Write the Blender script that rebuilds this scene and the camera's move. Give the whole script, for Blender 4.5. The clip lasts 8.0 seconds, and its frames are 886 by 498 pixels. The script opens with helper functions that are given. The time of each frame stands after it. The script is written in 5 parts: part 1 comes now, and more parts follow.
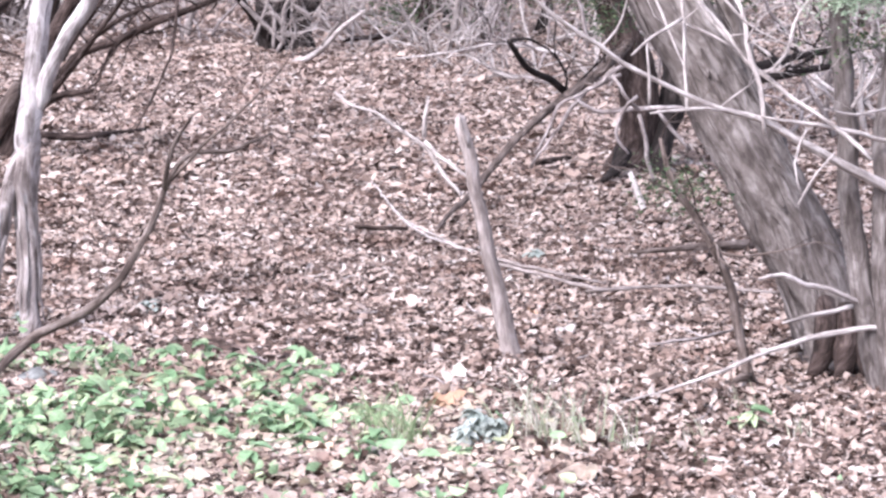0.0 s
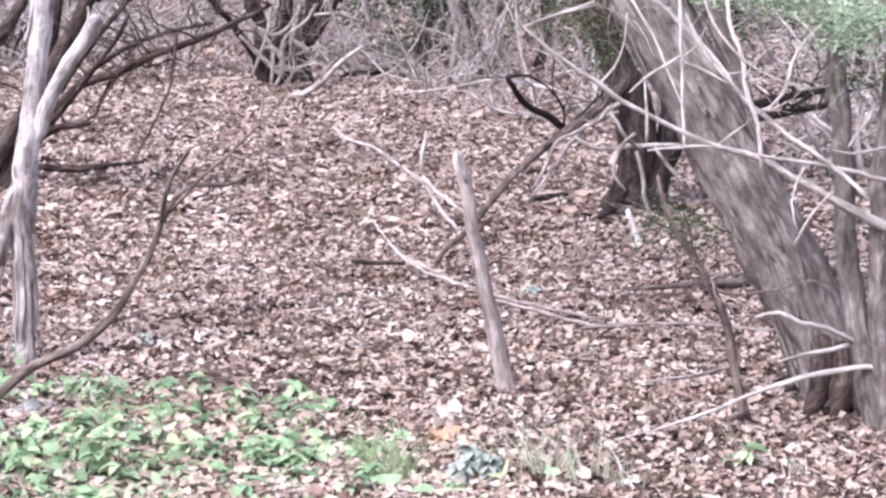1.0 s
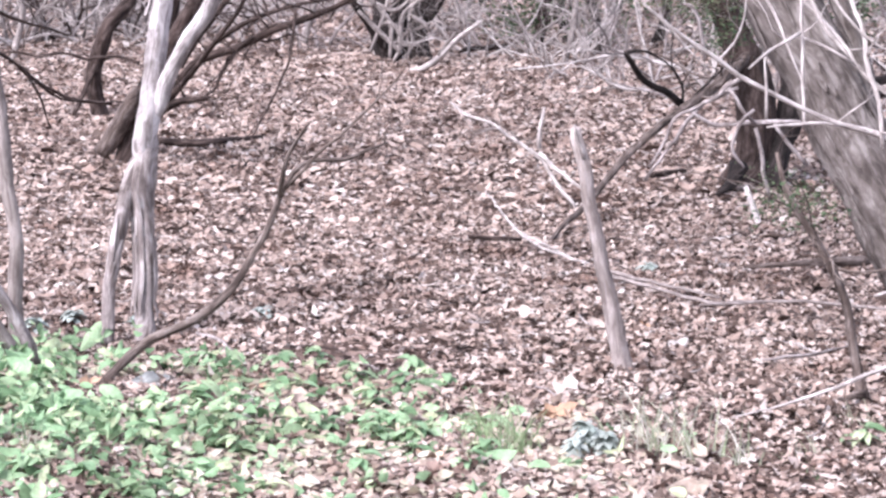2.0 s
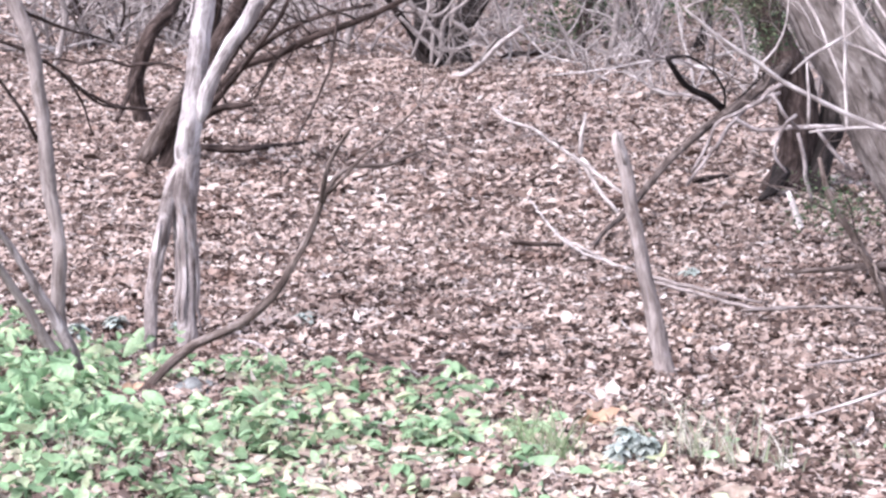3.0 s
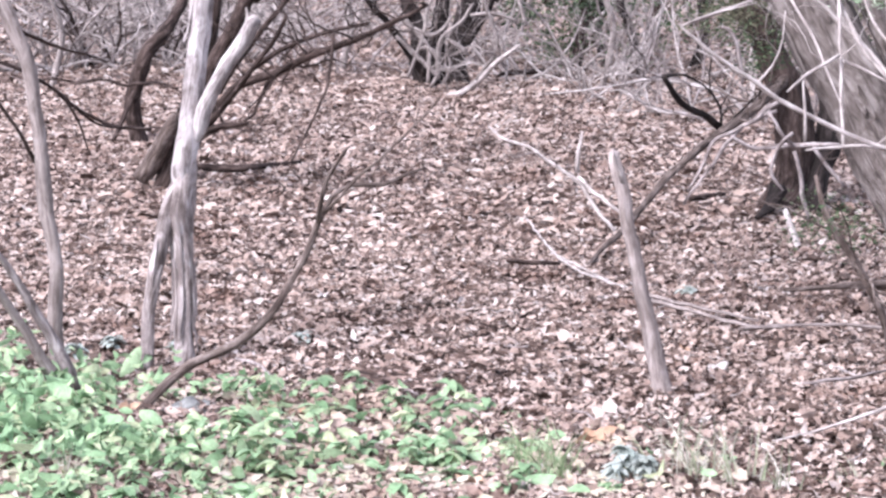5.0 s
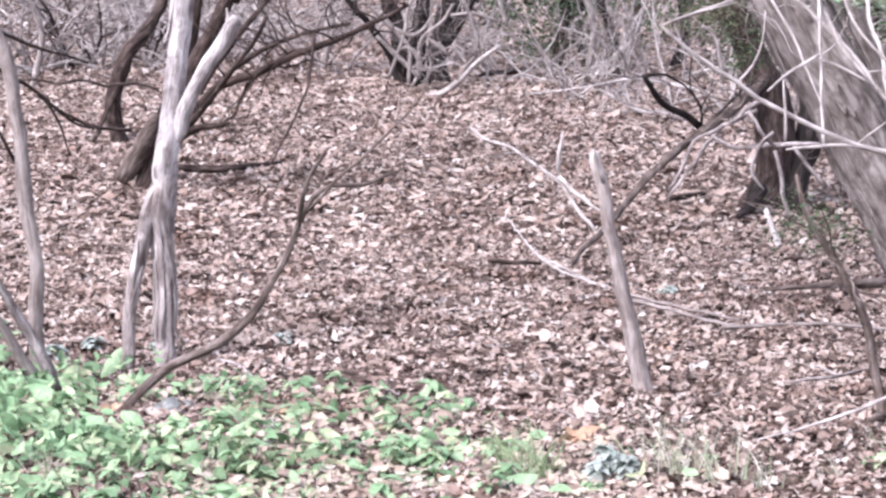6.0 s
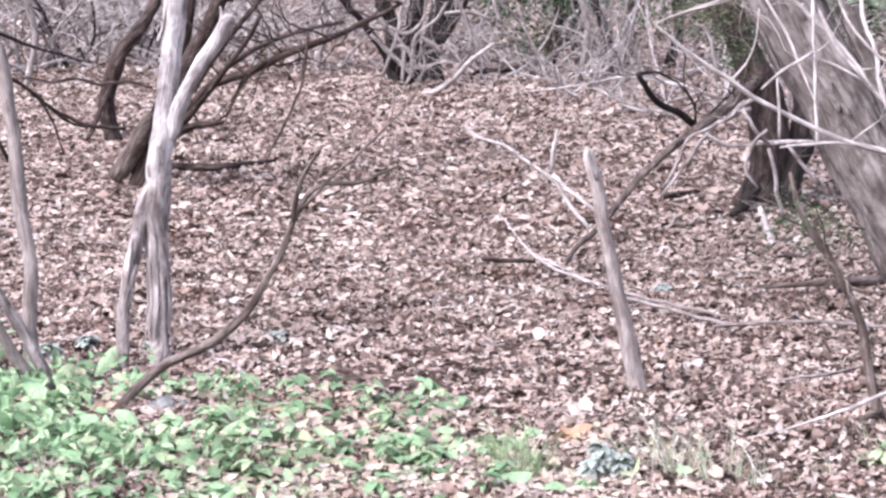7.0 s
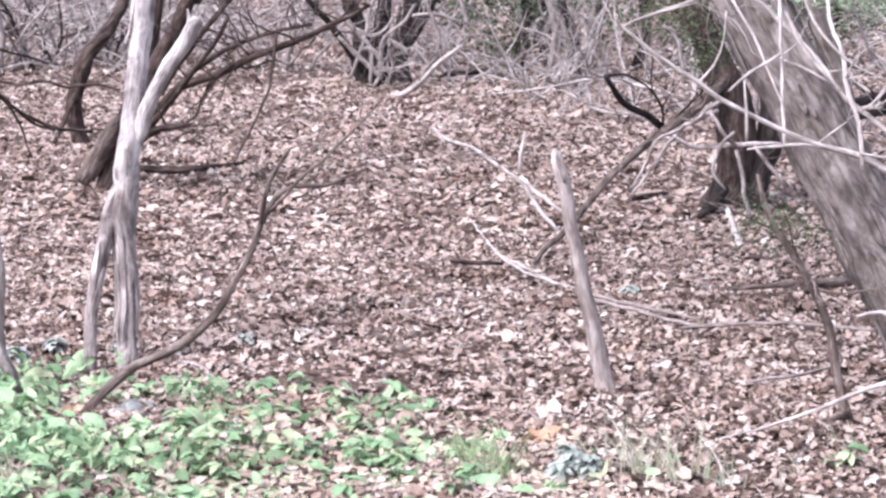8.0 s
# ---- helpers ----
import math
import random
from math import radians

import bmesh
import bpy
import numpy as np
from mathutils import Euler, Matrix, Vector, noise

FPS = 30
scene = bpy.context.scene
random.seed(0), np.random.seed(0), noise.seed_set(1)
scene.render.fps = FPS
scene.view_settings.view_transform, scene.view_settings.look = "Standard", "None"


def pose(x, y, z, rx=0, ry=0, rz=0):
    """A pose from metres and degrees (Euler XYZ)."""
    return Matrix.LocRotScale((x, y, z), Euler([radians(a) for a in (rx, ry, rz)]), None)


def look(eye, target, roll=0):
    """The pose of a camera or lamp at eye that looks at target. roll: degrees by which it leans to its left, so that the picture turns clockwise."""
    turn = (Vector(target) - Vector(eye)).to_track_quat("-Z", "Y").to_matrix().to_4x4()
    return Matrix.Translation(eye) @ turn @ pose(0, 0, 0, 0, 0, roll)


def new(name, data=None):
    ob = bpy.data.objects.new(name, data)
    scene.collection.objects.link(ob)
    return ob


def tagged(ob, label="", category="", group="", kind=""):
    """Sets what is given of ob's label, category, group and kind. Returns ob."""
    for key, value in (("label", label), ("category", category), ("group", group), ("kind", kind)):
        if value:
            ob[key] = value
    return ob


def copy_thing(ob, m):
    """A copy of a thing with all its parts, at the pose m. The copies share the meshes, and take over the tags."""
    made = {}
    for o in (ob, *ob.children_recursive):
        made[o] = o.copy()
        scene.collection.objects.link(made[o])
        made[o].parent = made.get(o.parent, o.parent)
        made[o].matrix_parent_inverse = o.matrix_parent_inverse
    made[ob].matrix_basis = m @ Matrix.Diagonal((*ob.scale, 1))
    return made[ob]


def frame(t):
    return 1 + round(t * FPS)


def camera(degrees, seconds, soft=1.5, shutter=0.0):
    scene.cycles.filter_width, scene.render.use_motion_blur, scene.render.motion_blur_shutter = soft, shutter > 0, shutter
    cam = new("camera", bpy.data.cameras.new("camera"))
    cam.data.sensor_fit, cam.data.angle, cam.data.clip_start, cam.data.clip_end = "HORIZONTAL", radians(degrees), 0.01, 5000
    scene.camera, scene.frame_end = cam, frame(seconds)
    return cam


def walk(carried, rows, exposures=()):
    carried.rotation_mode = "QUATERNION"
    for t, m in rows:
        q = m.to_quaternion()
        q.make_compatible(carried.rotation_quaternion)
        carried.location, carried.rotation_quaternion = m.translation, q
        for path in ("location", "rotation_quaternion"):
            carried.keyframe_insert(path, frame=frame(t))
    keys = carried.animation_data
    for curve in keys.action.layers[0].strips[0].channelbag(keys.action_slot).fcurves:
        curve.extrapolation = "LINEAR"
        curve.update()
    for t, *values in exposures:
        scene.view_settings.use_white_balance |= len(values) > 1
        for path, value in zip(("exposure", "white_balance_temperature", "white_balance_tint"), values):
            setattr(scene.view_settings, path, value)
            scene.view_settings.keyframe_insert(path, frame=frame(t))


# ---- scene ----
cam = camera(21.96, 8.0, soft=2.65)

# the camera turns on one spot, at eye height
PATH = [
    (0.0, pose(0, 0, 1.70, 80.161, 0.123, -4.075)),
    (0.2, pose(0, 0, 1.70, 80.173, -0.014, -4.001)),
    (0.5, pose(0, 0, 1.70, 80.552, -0.233, -3.982)),
    (0.7, pose(0, 0, 1.70, 80.857, -0.302, -4.045)),
    (1.0, pose(0, 0, 1.70, 81.047, -0.394, -4.076)),
    (1.2, pose(0, 0, 1.70, 81.055, -0.445, -4.019)),
    (1.5, pose(0, 0, 1.70, 80.677, -0.403, -3.189)),
    (1.7, pose(0, 0, 1.70, 80.470, -0.325, -2.157)),
    (2.0, pose(0, 0, 1.70, 80.419, -0.291, -1.122)),
    (2.2, pose(0, 0, 1.70, 80.438, -0.241, -0.905)),
    (3.3, pose(0, 0, 1.70, 80.737, -0.012, 0.016)),
    (3.5, pose(0, 0, 1.70, 80.988, -0.000, 0.000)),
    (4.0, pose(0, 0, 1.70, 81.064, 0.048, 0.001)),
    (4.5, pose(0, 0, 1.70, 81.032, 0.077, -0.036)),
    (5.0, pose(0, 0, 1.70, 81.031, 0.075, -0.201)),
    (5.2, pose(0, 0, 1.70, 81.013, 0.062, -0.437)),
    (6.3, pose(0, 0, 1.70, 81.037, 0.152, -0.710)),
    (6.5, pose(0, 0, 1.70, 81.000, 0.172, -0.733)),
    (7.0, pose(0, 0, 1.70, 80.987, 0.185, -0.849)),
    (7.5, pose(0, 0, 1.70, 80.998, 0.208, -1.032)),
    (8.0, pose(0, 0, 1.70, 81.041, 0.155, -1.653)),
]
EXPOSURES = [(0.0, 1.80, 5850, 16.0), (1.0, 1.72, 5850, 16.0), (2.0, 1.78, 5850, 16.0), (3.4, 1.72, 5850, 16.0), (8.0, 1.72, 5850, 16.0)]
walk(cam, PATH, EXPOSURES)

# ---- light: an overcast sky over open woodland
SUN_EL, SUN_AZ = radians(55), radians(229)
world = bpy.data.worlds.new("overcast_sky")
scene.world = world
world.use_nodes = True
wn = world.node_tree
sky = wn.nodes.new("ShaderNodeTexSky")
sky.sky_type, sky.sun_disc = "NISHITA", False
sky.sun_elevation, sky.sun_rotation, sky.air_density, sky.dust_density = SUN_EL, SUN_AZ, 1.0, 4.0
cloud = wn.nodes.new("ShaderNodeHueSaturation")
cloud.inputs["Saturation"].default_value = 0.5
wn.links.new(sky.outputs[0], cloud.inputs["Color"])
wn.links.new(cloud.outputs[0], wn.nodes["Background"].inputs[0])
wn.nodes["Background"].inputs[1].default_value = 0.13
sun = new("sun", bpy.data.lights.new("sun", "SUN"))
sun.data.energy, sun.data.angle, sun.data.color = 1.5, radians(14), (1.0, 0.95, 0.9)
sun.matrix_world = look((-15, -6, 20), (0, 8, 0))


# ---- materials
def nodes_of(name, rough=0.8, spec=0.3):
    m = bpy.data.materials.new(name)
    m.use_nodes = True
    nt = m.node_tree
    b = nt.nodes["Principled BSDF"]
    b.inputs["Roughness"].default_value = rough
    b.inputs["Specular IOR Level"].default_value = spec
    return m, nt, b


def ramp(nt, stops, mode="LINEAR"):
    r = nt.nodes.new("ShaderNodeValToRGB")
    r.color_ramp.interpolation = mode
    e = r.color_ramp.elements
    while len(e) < len(stops):
        e.new(0.5)
    for el, (p, c) in zip(e, stops):
        el.position, el.color = p, (*c, 1)
    return r


def tex(nt, kind, vec, **values):
    n = nt.nodes.new(kind)
    if vec is not None:
        nt.links.new(vec, n.inputs["Vector"])
    for k, v in values.items():
        n.inputs[k].default_value = v
    return n


def scaled(nt, out, s):
    mp = nt.nodes.new("ShaderNodeMapping")
    mp.inputs["Scale"].default_value = s
    nt.links.new(out, mp.inputs["Vector"])
    return mp.outputs[0]


def mix(nt, a, b, fac, mode="MIX"):
    n = nt.nodes.new("ShaderNodeMix")
    n.data_type, n.blend_type = "RGBA", mode
    for val, sock in ((fac, n.inputs[0]), (a, n.inputs[6]), (b, n.inputs[7])):
        if isinstance(val, bpy.types.NodeSocket):
            nt.links.new(val, sock)
        elif isinstance(val, (int, float)):
            sock.default_value = val
        else:
            sock.default_value = (*val, 1)
    return n.outputs[2]


def bump(nt, b, height, strength, distance):
    n = nt.nodes.new("ShaderNodeBump")
    n.inputs["Strength"].default_value, n.inputs["Distance"].default_value = strength, distance
    nt.links.new(height, n.inputs["Height"])
    nt.links.new(n.outputs[0], b.inputs["Normal"])


def bark(name, dark, mid, light, fine=1.0, furrow=0.75, flake=0.6):
    """Stringy bark: long fibres, furrows between them, and flakes that have come off in pale and dark patches."""
    m, nt, b = nodes_of(name, 0.9, 0.2)
    uv = nt.nodes.new("ShaderNodeUVMap").outputs[0]
    fibre = tex(nt, "ShaderNodeTexNoise", scaled(nt, uv, (70 * fine, 9 * fine, 1)), Scale=1.0, Detail=7.0, Roughness=0.72, Distortion=0.5)
    patch = tex(nt, "ShaderNodeTexNoise", scaled(nt, uv, (30, 12, 1)), Scale=1.0, Detail=5.0, Roughness=0.65, Distortion=0.7)
    broad = tex(nt, "ShaderNodeTexNoise", scaled(nt, uv, (7, 3.5, 1)), Scale=1.0, Detail=3.0, Roughness=0.6)
    crack = tex(nt, "ShaderNodeTexNoise", scaled(nt, uv, (52 * fine, 5.5 * fine, 1)), Scale=1.0, Detail=5.0, Roughness=0.65, Distortion=0.9)
    r = ramp(nt, [(0.37, dark), (0.5, mid), (0.63, light)])
    nt.links.new(mix(nt, fibre.outputs["Fac"], patch.outputs["Fac"], flake), r.inputs[0])
    pr = ramp(nt, [(0.36, (0.66, 0.63, 0.62)), (0.64, (1.2, 1.18, 1.17))])
    nt.links.new(broad.outputs["Fac"], pr.inputs[0])
    c = mix(nt, r.outputs[0], pr.outputs[0], 0.85, "MULTIPLY")
    cr = ramp(nt, [(0.41, (0.24, 0.2, 0.19)), (0.49, (1, 1, 1))])
    nt.links.new(crack.outputs["Fac"], cr.inputs[0])
    c = mix(nt, c, cr.outputs[0], furrow, "MULTIPLY")
    nt.links.new(c, b.inputs["Base Color"])
    bump(nt, b, mix(nt, fibre.outputs["Fac"], crack.outputs["Fac"], 0.5), 0.4, 0.01)
    return m


BARK_GREY = bark("grey_bark", (0.12, 0.096, 0.09), (0.29, 0.248, 0.243), (0.50, 0.455, 0.455), 1.0, 0.55, 0.72)
BARK_LIGHT_GREY = bark("light_grey_bark", (0.17, 0.143, 0.14), (0.38, 0.342, 0.345), (0.58, 0.54, 0.548), 1.0, 0.5, 0.72)
BARK_DARK = bark("dark_bark", (0.018, 0.0118, 0.0104), (0.046, 0.031, 0.027), (0.115, 0.086, 0.079))
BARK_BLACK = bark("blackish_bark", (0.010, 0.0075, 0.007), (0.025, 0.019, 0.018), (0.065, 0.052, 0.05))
BARK_BROWN = bark("brown_bark", (0.05, 0.036, 0.031), (0.115, 0.088, 0.078), (0.24, 0.2, 0.188))
BARK_JUNIPER = bark("juniper_bark", (0.065, 0.053, 0.049), (0.13, 0.11, 0.104), (0.225, 0.2, 0.195), 1.0, 0.45, 0.8)
BARK_STAKE = bark("weathered_stake", (0.17, 0.138, 0.128), (0.26, 0.22, 0.21), (0.38, 0.335, 0.325), 1.2, 0.45, 0.6)
BARK_PALE = bark("barkless_wood", (0.23, 0.198, 0.19), (0.42, 0.376, 0.364), (0.60, 0.552, 0.538), 1.6, 0.5)
BARK_BRUSH = bark("brush_bark", (0.12, 0.1, 0.095), (0.25, 0.217, 0.207), (0.42, 0.378, 0.365), 1.4, 0.5)


def leaf_mat(name, stops, rough=0.65, seethrough=0.0, single=False, stain_and_shade=(0.56, 0.50, 0.47)):
    """Leaves: each one its own tone, blotched, with light passing through."""
    m, nt, b = nodes_of(name, rough, 0.2)
    geo = nt.nodes.new("ShaderNodeObjectInfo" if single else "ShaderNodeNewGeometry")
    r = ramp(nt, stops)
    nt.links.new(geo.outputs["Random" if single else "Random Per Island"], r.inputs[0])
    tc = nt.nodes.new("ShaderNodeTexCoord").outputs["Object"]
    n1 = tex(nt, "ShaderNodeTexNoise", tc, Scale=70.0, Detail=4.0, Roughness=0.7)
    n2 = tex(nt, "ShaderNodeTexNoise", scaled(nt, tc, (1, 1.8, 1)), Scale=1.5, Detail=6.0, Roughness=0.72)
    r1 = ramp(nt, [(0.3, (0.6, 0.56, 0.52)), (0.65, (1.15, 1.15, 1.15))])
    # broad dark tone: brown patches, plus painted shade of gaps between leaf heaps
    r2 = ramp(nt, [(0.36, stain_and_shade), (0.5, (0.98, 0.97, 0.96)), (0.66, (1.1, 1.09, 1.08))])
    nt.links.new(n1.outputs["Fac"], r1.inputs[0])
    nt.links.new(n2.outputs["Fac"], r2.inputs[0])
    c = mix(nt, mix(nt, r.outputs[0], r1.outputs[0], 0.7, "MULTIPLY"), r2.outputs[0], 0.9, "MULTIPLY")
    nt.links.new(c, b.inputs["Base Color"])
    bump(nt, b, n1.outputs["Fac"], 0.35, 0.004)
    if seethrough:
        t = nt.nodes.new("ShaderNodeBsdfTranslucent")
        nt.links.new(c, t.inputs[0])
        s = nt.nodes.new("ShaderNodeMixShader")
        s.inputs[0].default_value = seethrough
        nt.links.new(b.outputs[0], s.inputs[1])
        nt.links.new(t.outputs[0], s.inputs[2])
        nt.links.new(s.outputs[0], nt.nodes["Material Output"].inputs[0])
    return m


DEAD_TONES = [(0.0, (0.07, 0.047, 0.039)), (0.2, (0.14, 0.098, 0.083)), (0.38, (0.32, 0.24, 0.21)),
              (0.7, (0.43, 0.34, 0.303)), (0.92, (0.49, 0.415, 0.385)), (1.0, (0.55, 0.498, 0.478))]
LITTER = leaf_mat("dead_leaf", DEAD_TONES, 0.6, 0.12, stain_and_shade=(0.52, 0.415, 0.37))
LITTER_SINGLE = leaf_mat("single_dead_leaf", DEAD_TONES, 0.6, 0.12, True, (0.52, 0.415, 0.37))
LITTER_ORANGE = leaf_mat("orange_dead_leaf", [(0.0, (0.46, 0.29, 0.20)), (0.5, (0.56, 0.38, 0.27)), (1.0, (0.64, 0.48, 0.37))], 0.6, 0.15, True)
LITTER_WHITE = leaf_mat("bleached_leaf", [(0.0, (0.42, 0.37, 0.35)), (1.0, (0.58, 0.54, 0.53))], 0.6, 0.1, True)
LITTER_STRAW = leaf_mat("straw_dead_leaf", [(0.0, (0.27, 0.20, 0.165)), (0.3, (0.44, 0.35, 0.295)), (0.6, (0.48, 0.40, 0.345)), (0.8, (0.45, 0.42, 0.31)), (1.0, (0.53, 0.485, 0.445))], 0.65, 0.15)
WEED_TONES = [(0.0, (0.13, 0.22, 0.11)), (0.25, (0.25, 0.39, 0.22)), (0.55, (0.33, 0.48, 0.29)), (0.82, (0.42, 0.55, 0.34)), (1.0, (0.55, 0.59, 0.39))]
GREEN = leaf_mat("weed_leaf", WEED_TONES, 0.5, 0.35)
GREEN_SINGLE = leaf_mat("single_weed_leaf", WEED_TONES, 0.5, 0.35, True)
GREEN_PALE = leaf_mat("downy_leaf", [(0.0, (0.33, 0.385, 0.355)), (1.0, (0.49, 0.54, 0.515))], 0.8, 0.25, True)
JUNIPER = leaf_mat("juniper_foliage", [(0.0, (0.03, 0.055, 0.03)), (0.5, (0.075, 0.115, 0.06)), (1.0, (0.15, 0.20, 0.11))], 0.7, 0.2)
BRUSH_GREEN = leaf_mat("grey_green_foliage", [(0.0, (0.10, 0.125, 0.095)), (0.5, (0.19, 0.22, 0.17)), (1.0, (0.32, 0.35, 0.29))], 0.7, 0.25)
OLIVE = leaf_mat("olive_foliage", [(0.0, (0.07, 0.07, 0.045)), (0.5, (0.14, 0.135, 0.09)), (1.0, (0.23, 0.22, 0.16))], 0.7, 0.25)
GREEN_SPRAY = leaf_mat("fresh_foliage", [(0.0, (0.18, 0.25, 0.16)), (0.5, (0.33, 0.43, 0.30)), (1.0, (0.5, 0.58, 0.46))], 0.6, 0.3)
GRASS_GREEN = leaf_mat("green_grass", [(0.0, (0.20, 0.29, 0.15)), (0.6, (0.34, 0.44, 0.25)), (1.0, (0.52, 0.54, 0.38))], 0.6, 0.25, True)
GRASS = leaf_mat("dry_grass", [(0.0, (0.30, 0.36, 0.22)), (0.4, (0.48, 0.50, 0.38)), (1.0, (0.70, 0.66, 0.60))], 0.7, 0.2, True)


def stone_material():
    m, nt, b = nodes_of("grey_limestone", 0.85, 0.3)
    tc = nt.nodes.new("ShaderNodeTexCoord").outputs["Object"]
    n = tex(nt, "ShaderNodeTexNoise", tc, Scale=28.0, Detail=6.0, Roughness=0.7)
    r = ramp(nt, [(0.3, (0.09, 0.09, 0.088)), (0.5, (0.19, 0.19, 0.185)), (0.7, (0.33, 0.33, 0.32))])
    nt.links.new(n.outputs["Fac"], r.inputs[0])
    nt.links.new(r.outputs[0], b.inputs["Base Color"])
    bump(nt, b, n.outputs["Fac"], 0.6, 0.01)
    return m


STONE = stone_material()


def ground_material():
    """Brown soil under a felt of broken leaves."""
    m, nt, b = nodes_of("leafy_soil", 0.9, 0.2)
    tc = nt.nodes.new("ShaderNodeTexCoord").outputs["Object"]
    warp = tex(nt, "ShaderNodeTexNoise", tc, Scale=9.0, Detail=3.0)
    v = nt.nodes.new("ShaderNodeVectorMath")
    v.operation = "MULTIPLY_ADD"
    nt.links.new(warp.outputs["Color"], v.inputs[0])
    v.inputs[1].default_value = (0.08, 0.08, 0.08)
    nt.links.new(tc, v.inputs[2])
    cell = tex(nt, "ShaderNodeTexVoronoi", v.outputs[0], Scale=26.0, Randomness=1.0)
    sep = nt.nodes.new("ShaderNodeSeparateColor")
    nt.links.new(cell.outputs["Color"], sep.inputs[0])
    r = ramp(nt, [(0.0, (0.036, 0.024, 0.02)), (0.4, (0.088, 0.06, 0.051)), (0.75, (0.17, 0.12, 0.103)), (1.0, (0.33, 0.26, 0.235))])
    nt.links.new(sep.outputs[0], r.inputs[0])
    big = tex(nt, "ShaderNodeTexNoise", tc, Scale=0.9, Detail=5.0, Roughness=0.65)
    br = ramp(nt, [(0.35, (0.6, 0.52, 0.48)), (0.65, (1.1, 1.05, 1.0))])
    nt.links.new(big.outputs["Fac"], br.inputs[0])
    nt.links.new(mix(nt, r.outputs[0], br.outputs[0], 0.9, "MULTIPLY"), b.inputs["Base Color"])
    bump(nt, b, cell.outputs["Distance"], 0.8, 0.02)
    return m


SOIL = ground_material()


# ---- builders
def mesh_object(name, verts, faces, material, parent=None, uvs=None, smooth=True):
    me = bpy.data.meshes.new(name)
    me.from_pydata(verts, [], faces)
    me.materials.append(material)
    if smooth:
        me.polygons.foreach_set("use_smooth", [True] * len(me.polygons))
    if uvs is not None:
        layer = me.uv_layers.new(name="UVMap")
        loops = np.empty(len(me.loops), dtype=np.int32)
        me.loops.foreach_get("vertex_index", loops)
        layer.data.foreach_set("uv", np.asarray(uvs, dtype=np.float32)[loops].ravel())
    me.update()
    ob = new(name, me)
    ob.parent = parent
    return ob


def thing(name, label, category, place, group=""):
    ob = new(name)
    ob.location = place
    ob.empty_display_size = 0.1
    return tagged(ob, label, category, group)


def root_of(ob):
    while ob.parent:
        ob = ob.parent
    return ob


def smooth_path(points, step):
    """A soft curve through x, y, z, radius points."""
    p = np.array(points, dtype=float)
    p = np.vstack([2 * p[0] - p[1], p, 2 * p[-1] - p[-2]])
    out = []
    for i in range(1, len(p) - 2):
        n = max(2, int(np.linalg.norm(p[i + 1][:3] - p[i][:3]) / step))
        for k in range(n):
            t = k / n
            out.append(0.5 * (2 * p[i] + (p[i + 1] - p[i - 1]) * t + (2 * p[i - 1] - 5 * p[i] + 4 * p[i + 1] - p[i + 2]) * t * t
                              + (3 * p[i] - p[i - 1] - 3 * p[i + 1] + p[i + 2]) * t ** 3))
    out.append(p[-2])
    out = np.array(out)
    out[:, 3] = np.maximum(out[:, 3], 0.001)
    return out


def tube(path, sides, rough, seed, verts, faces, uvs):
    """Adds a knobbly, furrowed tube along path to the lists."""
    base = len(verts)
    along = 0.0
    side = None
    for i, q in enumerate(path):
        c, r = Vector(q[:3]), q[3]
        a, b = path[max(i - 1, 0)][:3], path[min(i + 1, len(path) - 1)][:3]
        d = Vector(b - a).normalized()
        if side is None:
            ref = Vector((0, 1, 0)) if abs(d.y) < 0.9 else Vector((1, 0, 0))
            side = (ref - d * ref.dot(d)).normalized()
        else:
            side = (side - d * side.dot(d)).normalized()
            along += (Vector(q[:3]) - Vector(path[i - 1][:3])).length
        other = d.cross(side)
        for k in range(sides):
            th = 2 * math.pi * k / sides
            cs, sn = math.cos(th), math.sin(th)
            rr = r
            if rough:
                tw = th + along * 1.5
                f = noise.noise(Vector((math.cos(tw) * 3.2 + seed, math.sin(tw) * 3.2, along * 2.2)))
                f += 0.6 * noise.noise(Vector((math.cos(tw) * 8 + seed, math.sin(tw) * 8, along * 5)))
                g = noise.noise(Vector((cs * 0.9 + seed, sn * 0.9, along * 4 + seed)))
                rr = r * (1 + rough * f + 0.8 * rough * g)
            verts.append(c + side * (cs * rr) + other * (sn * rr))
            uvs.append((th * r + seed, along + seed * 0.37))
    n = len(path)
    for i in range(n - 1):
        for k in range(sides):
            k2 = (k + 1) % sides
            a, b = base + i * sides, base + (i + 1) * sides
            faces.append((a + k, a + k2, b + k2, b + k))
    faces.append([base + k for k in range(sides)][::-1])
    faces.append([base + (n - 1) * sides + k for k in range(sides)])


SEED = [0.0]


def twig_paths(rng, start, way, length, radius, depth, out, droop=0.0):
    """A crooked twig and its side twigs, as paths."""
    n = 6
    pts, p, d = [], Vector(start), Vector(way).normalized()
    for i in range(n + 1):
        pts.append((*p, radius * (1 - 0.75 * i / n)))
        d = (d + Vector((rng.uniform(-1, 1), rng.uniform(-1, 1), rng.uniform(-1, 1) - droop)) * 0.5).normalized()
        if depth and 0 < i < n and rng.random() < 0.75:
            w = (d + Vector((rng.uniform(-1, 1), rng.uniform(-1, 1), rng.uniform(-1, 1))) * 0.9).normalized()
            twig_paths(rng, p, w, length * rng.uniform(0.35, 0.6), radius * (1 - 0.75 * i / n) * 0.6, depth - 1, out, droop)
        p = p + d * (length / n)
    out.append(np.array(pts))


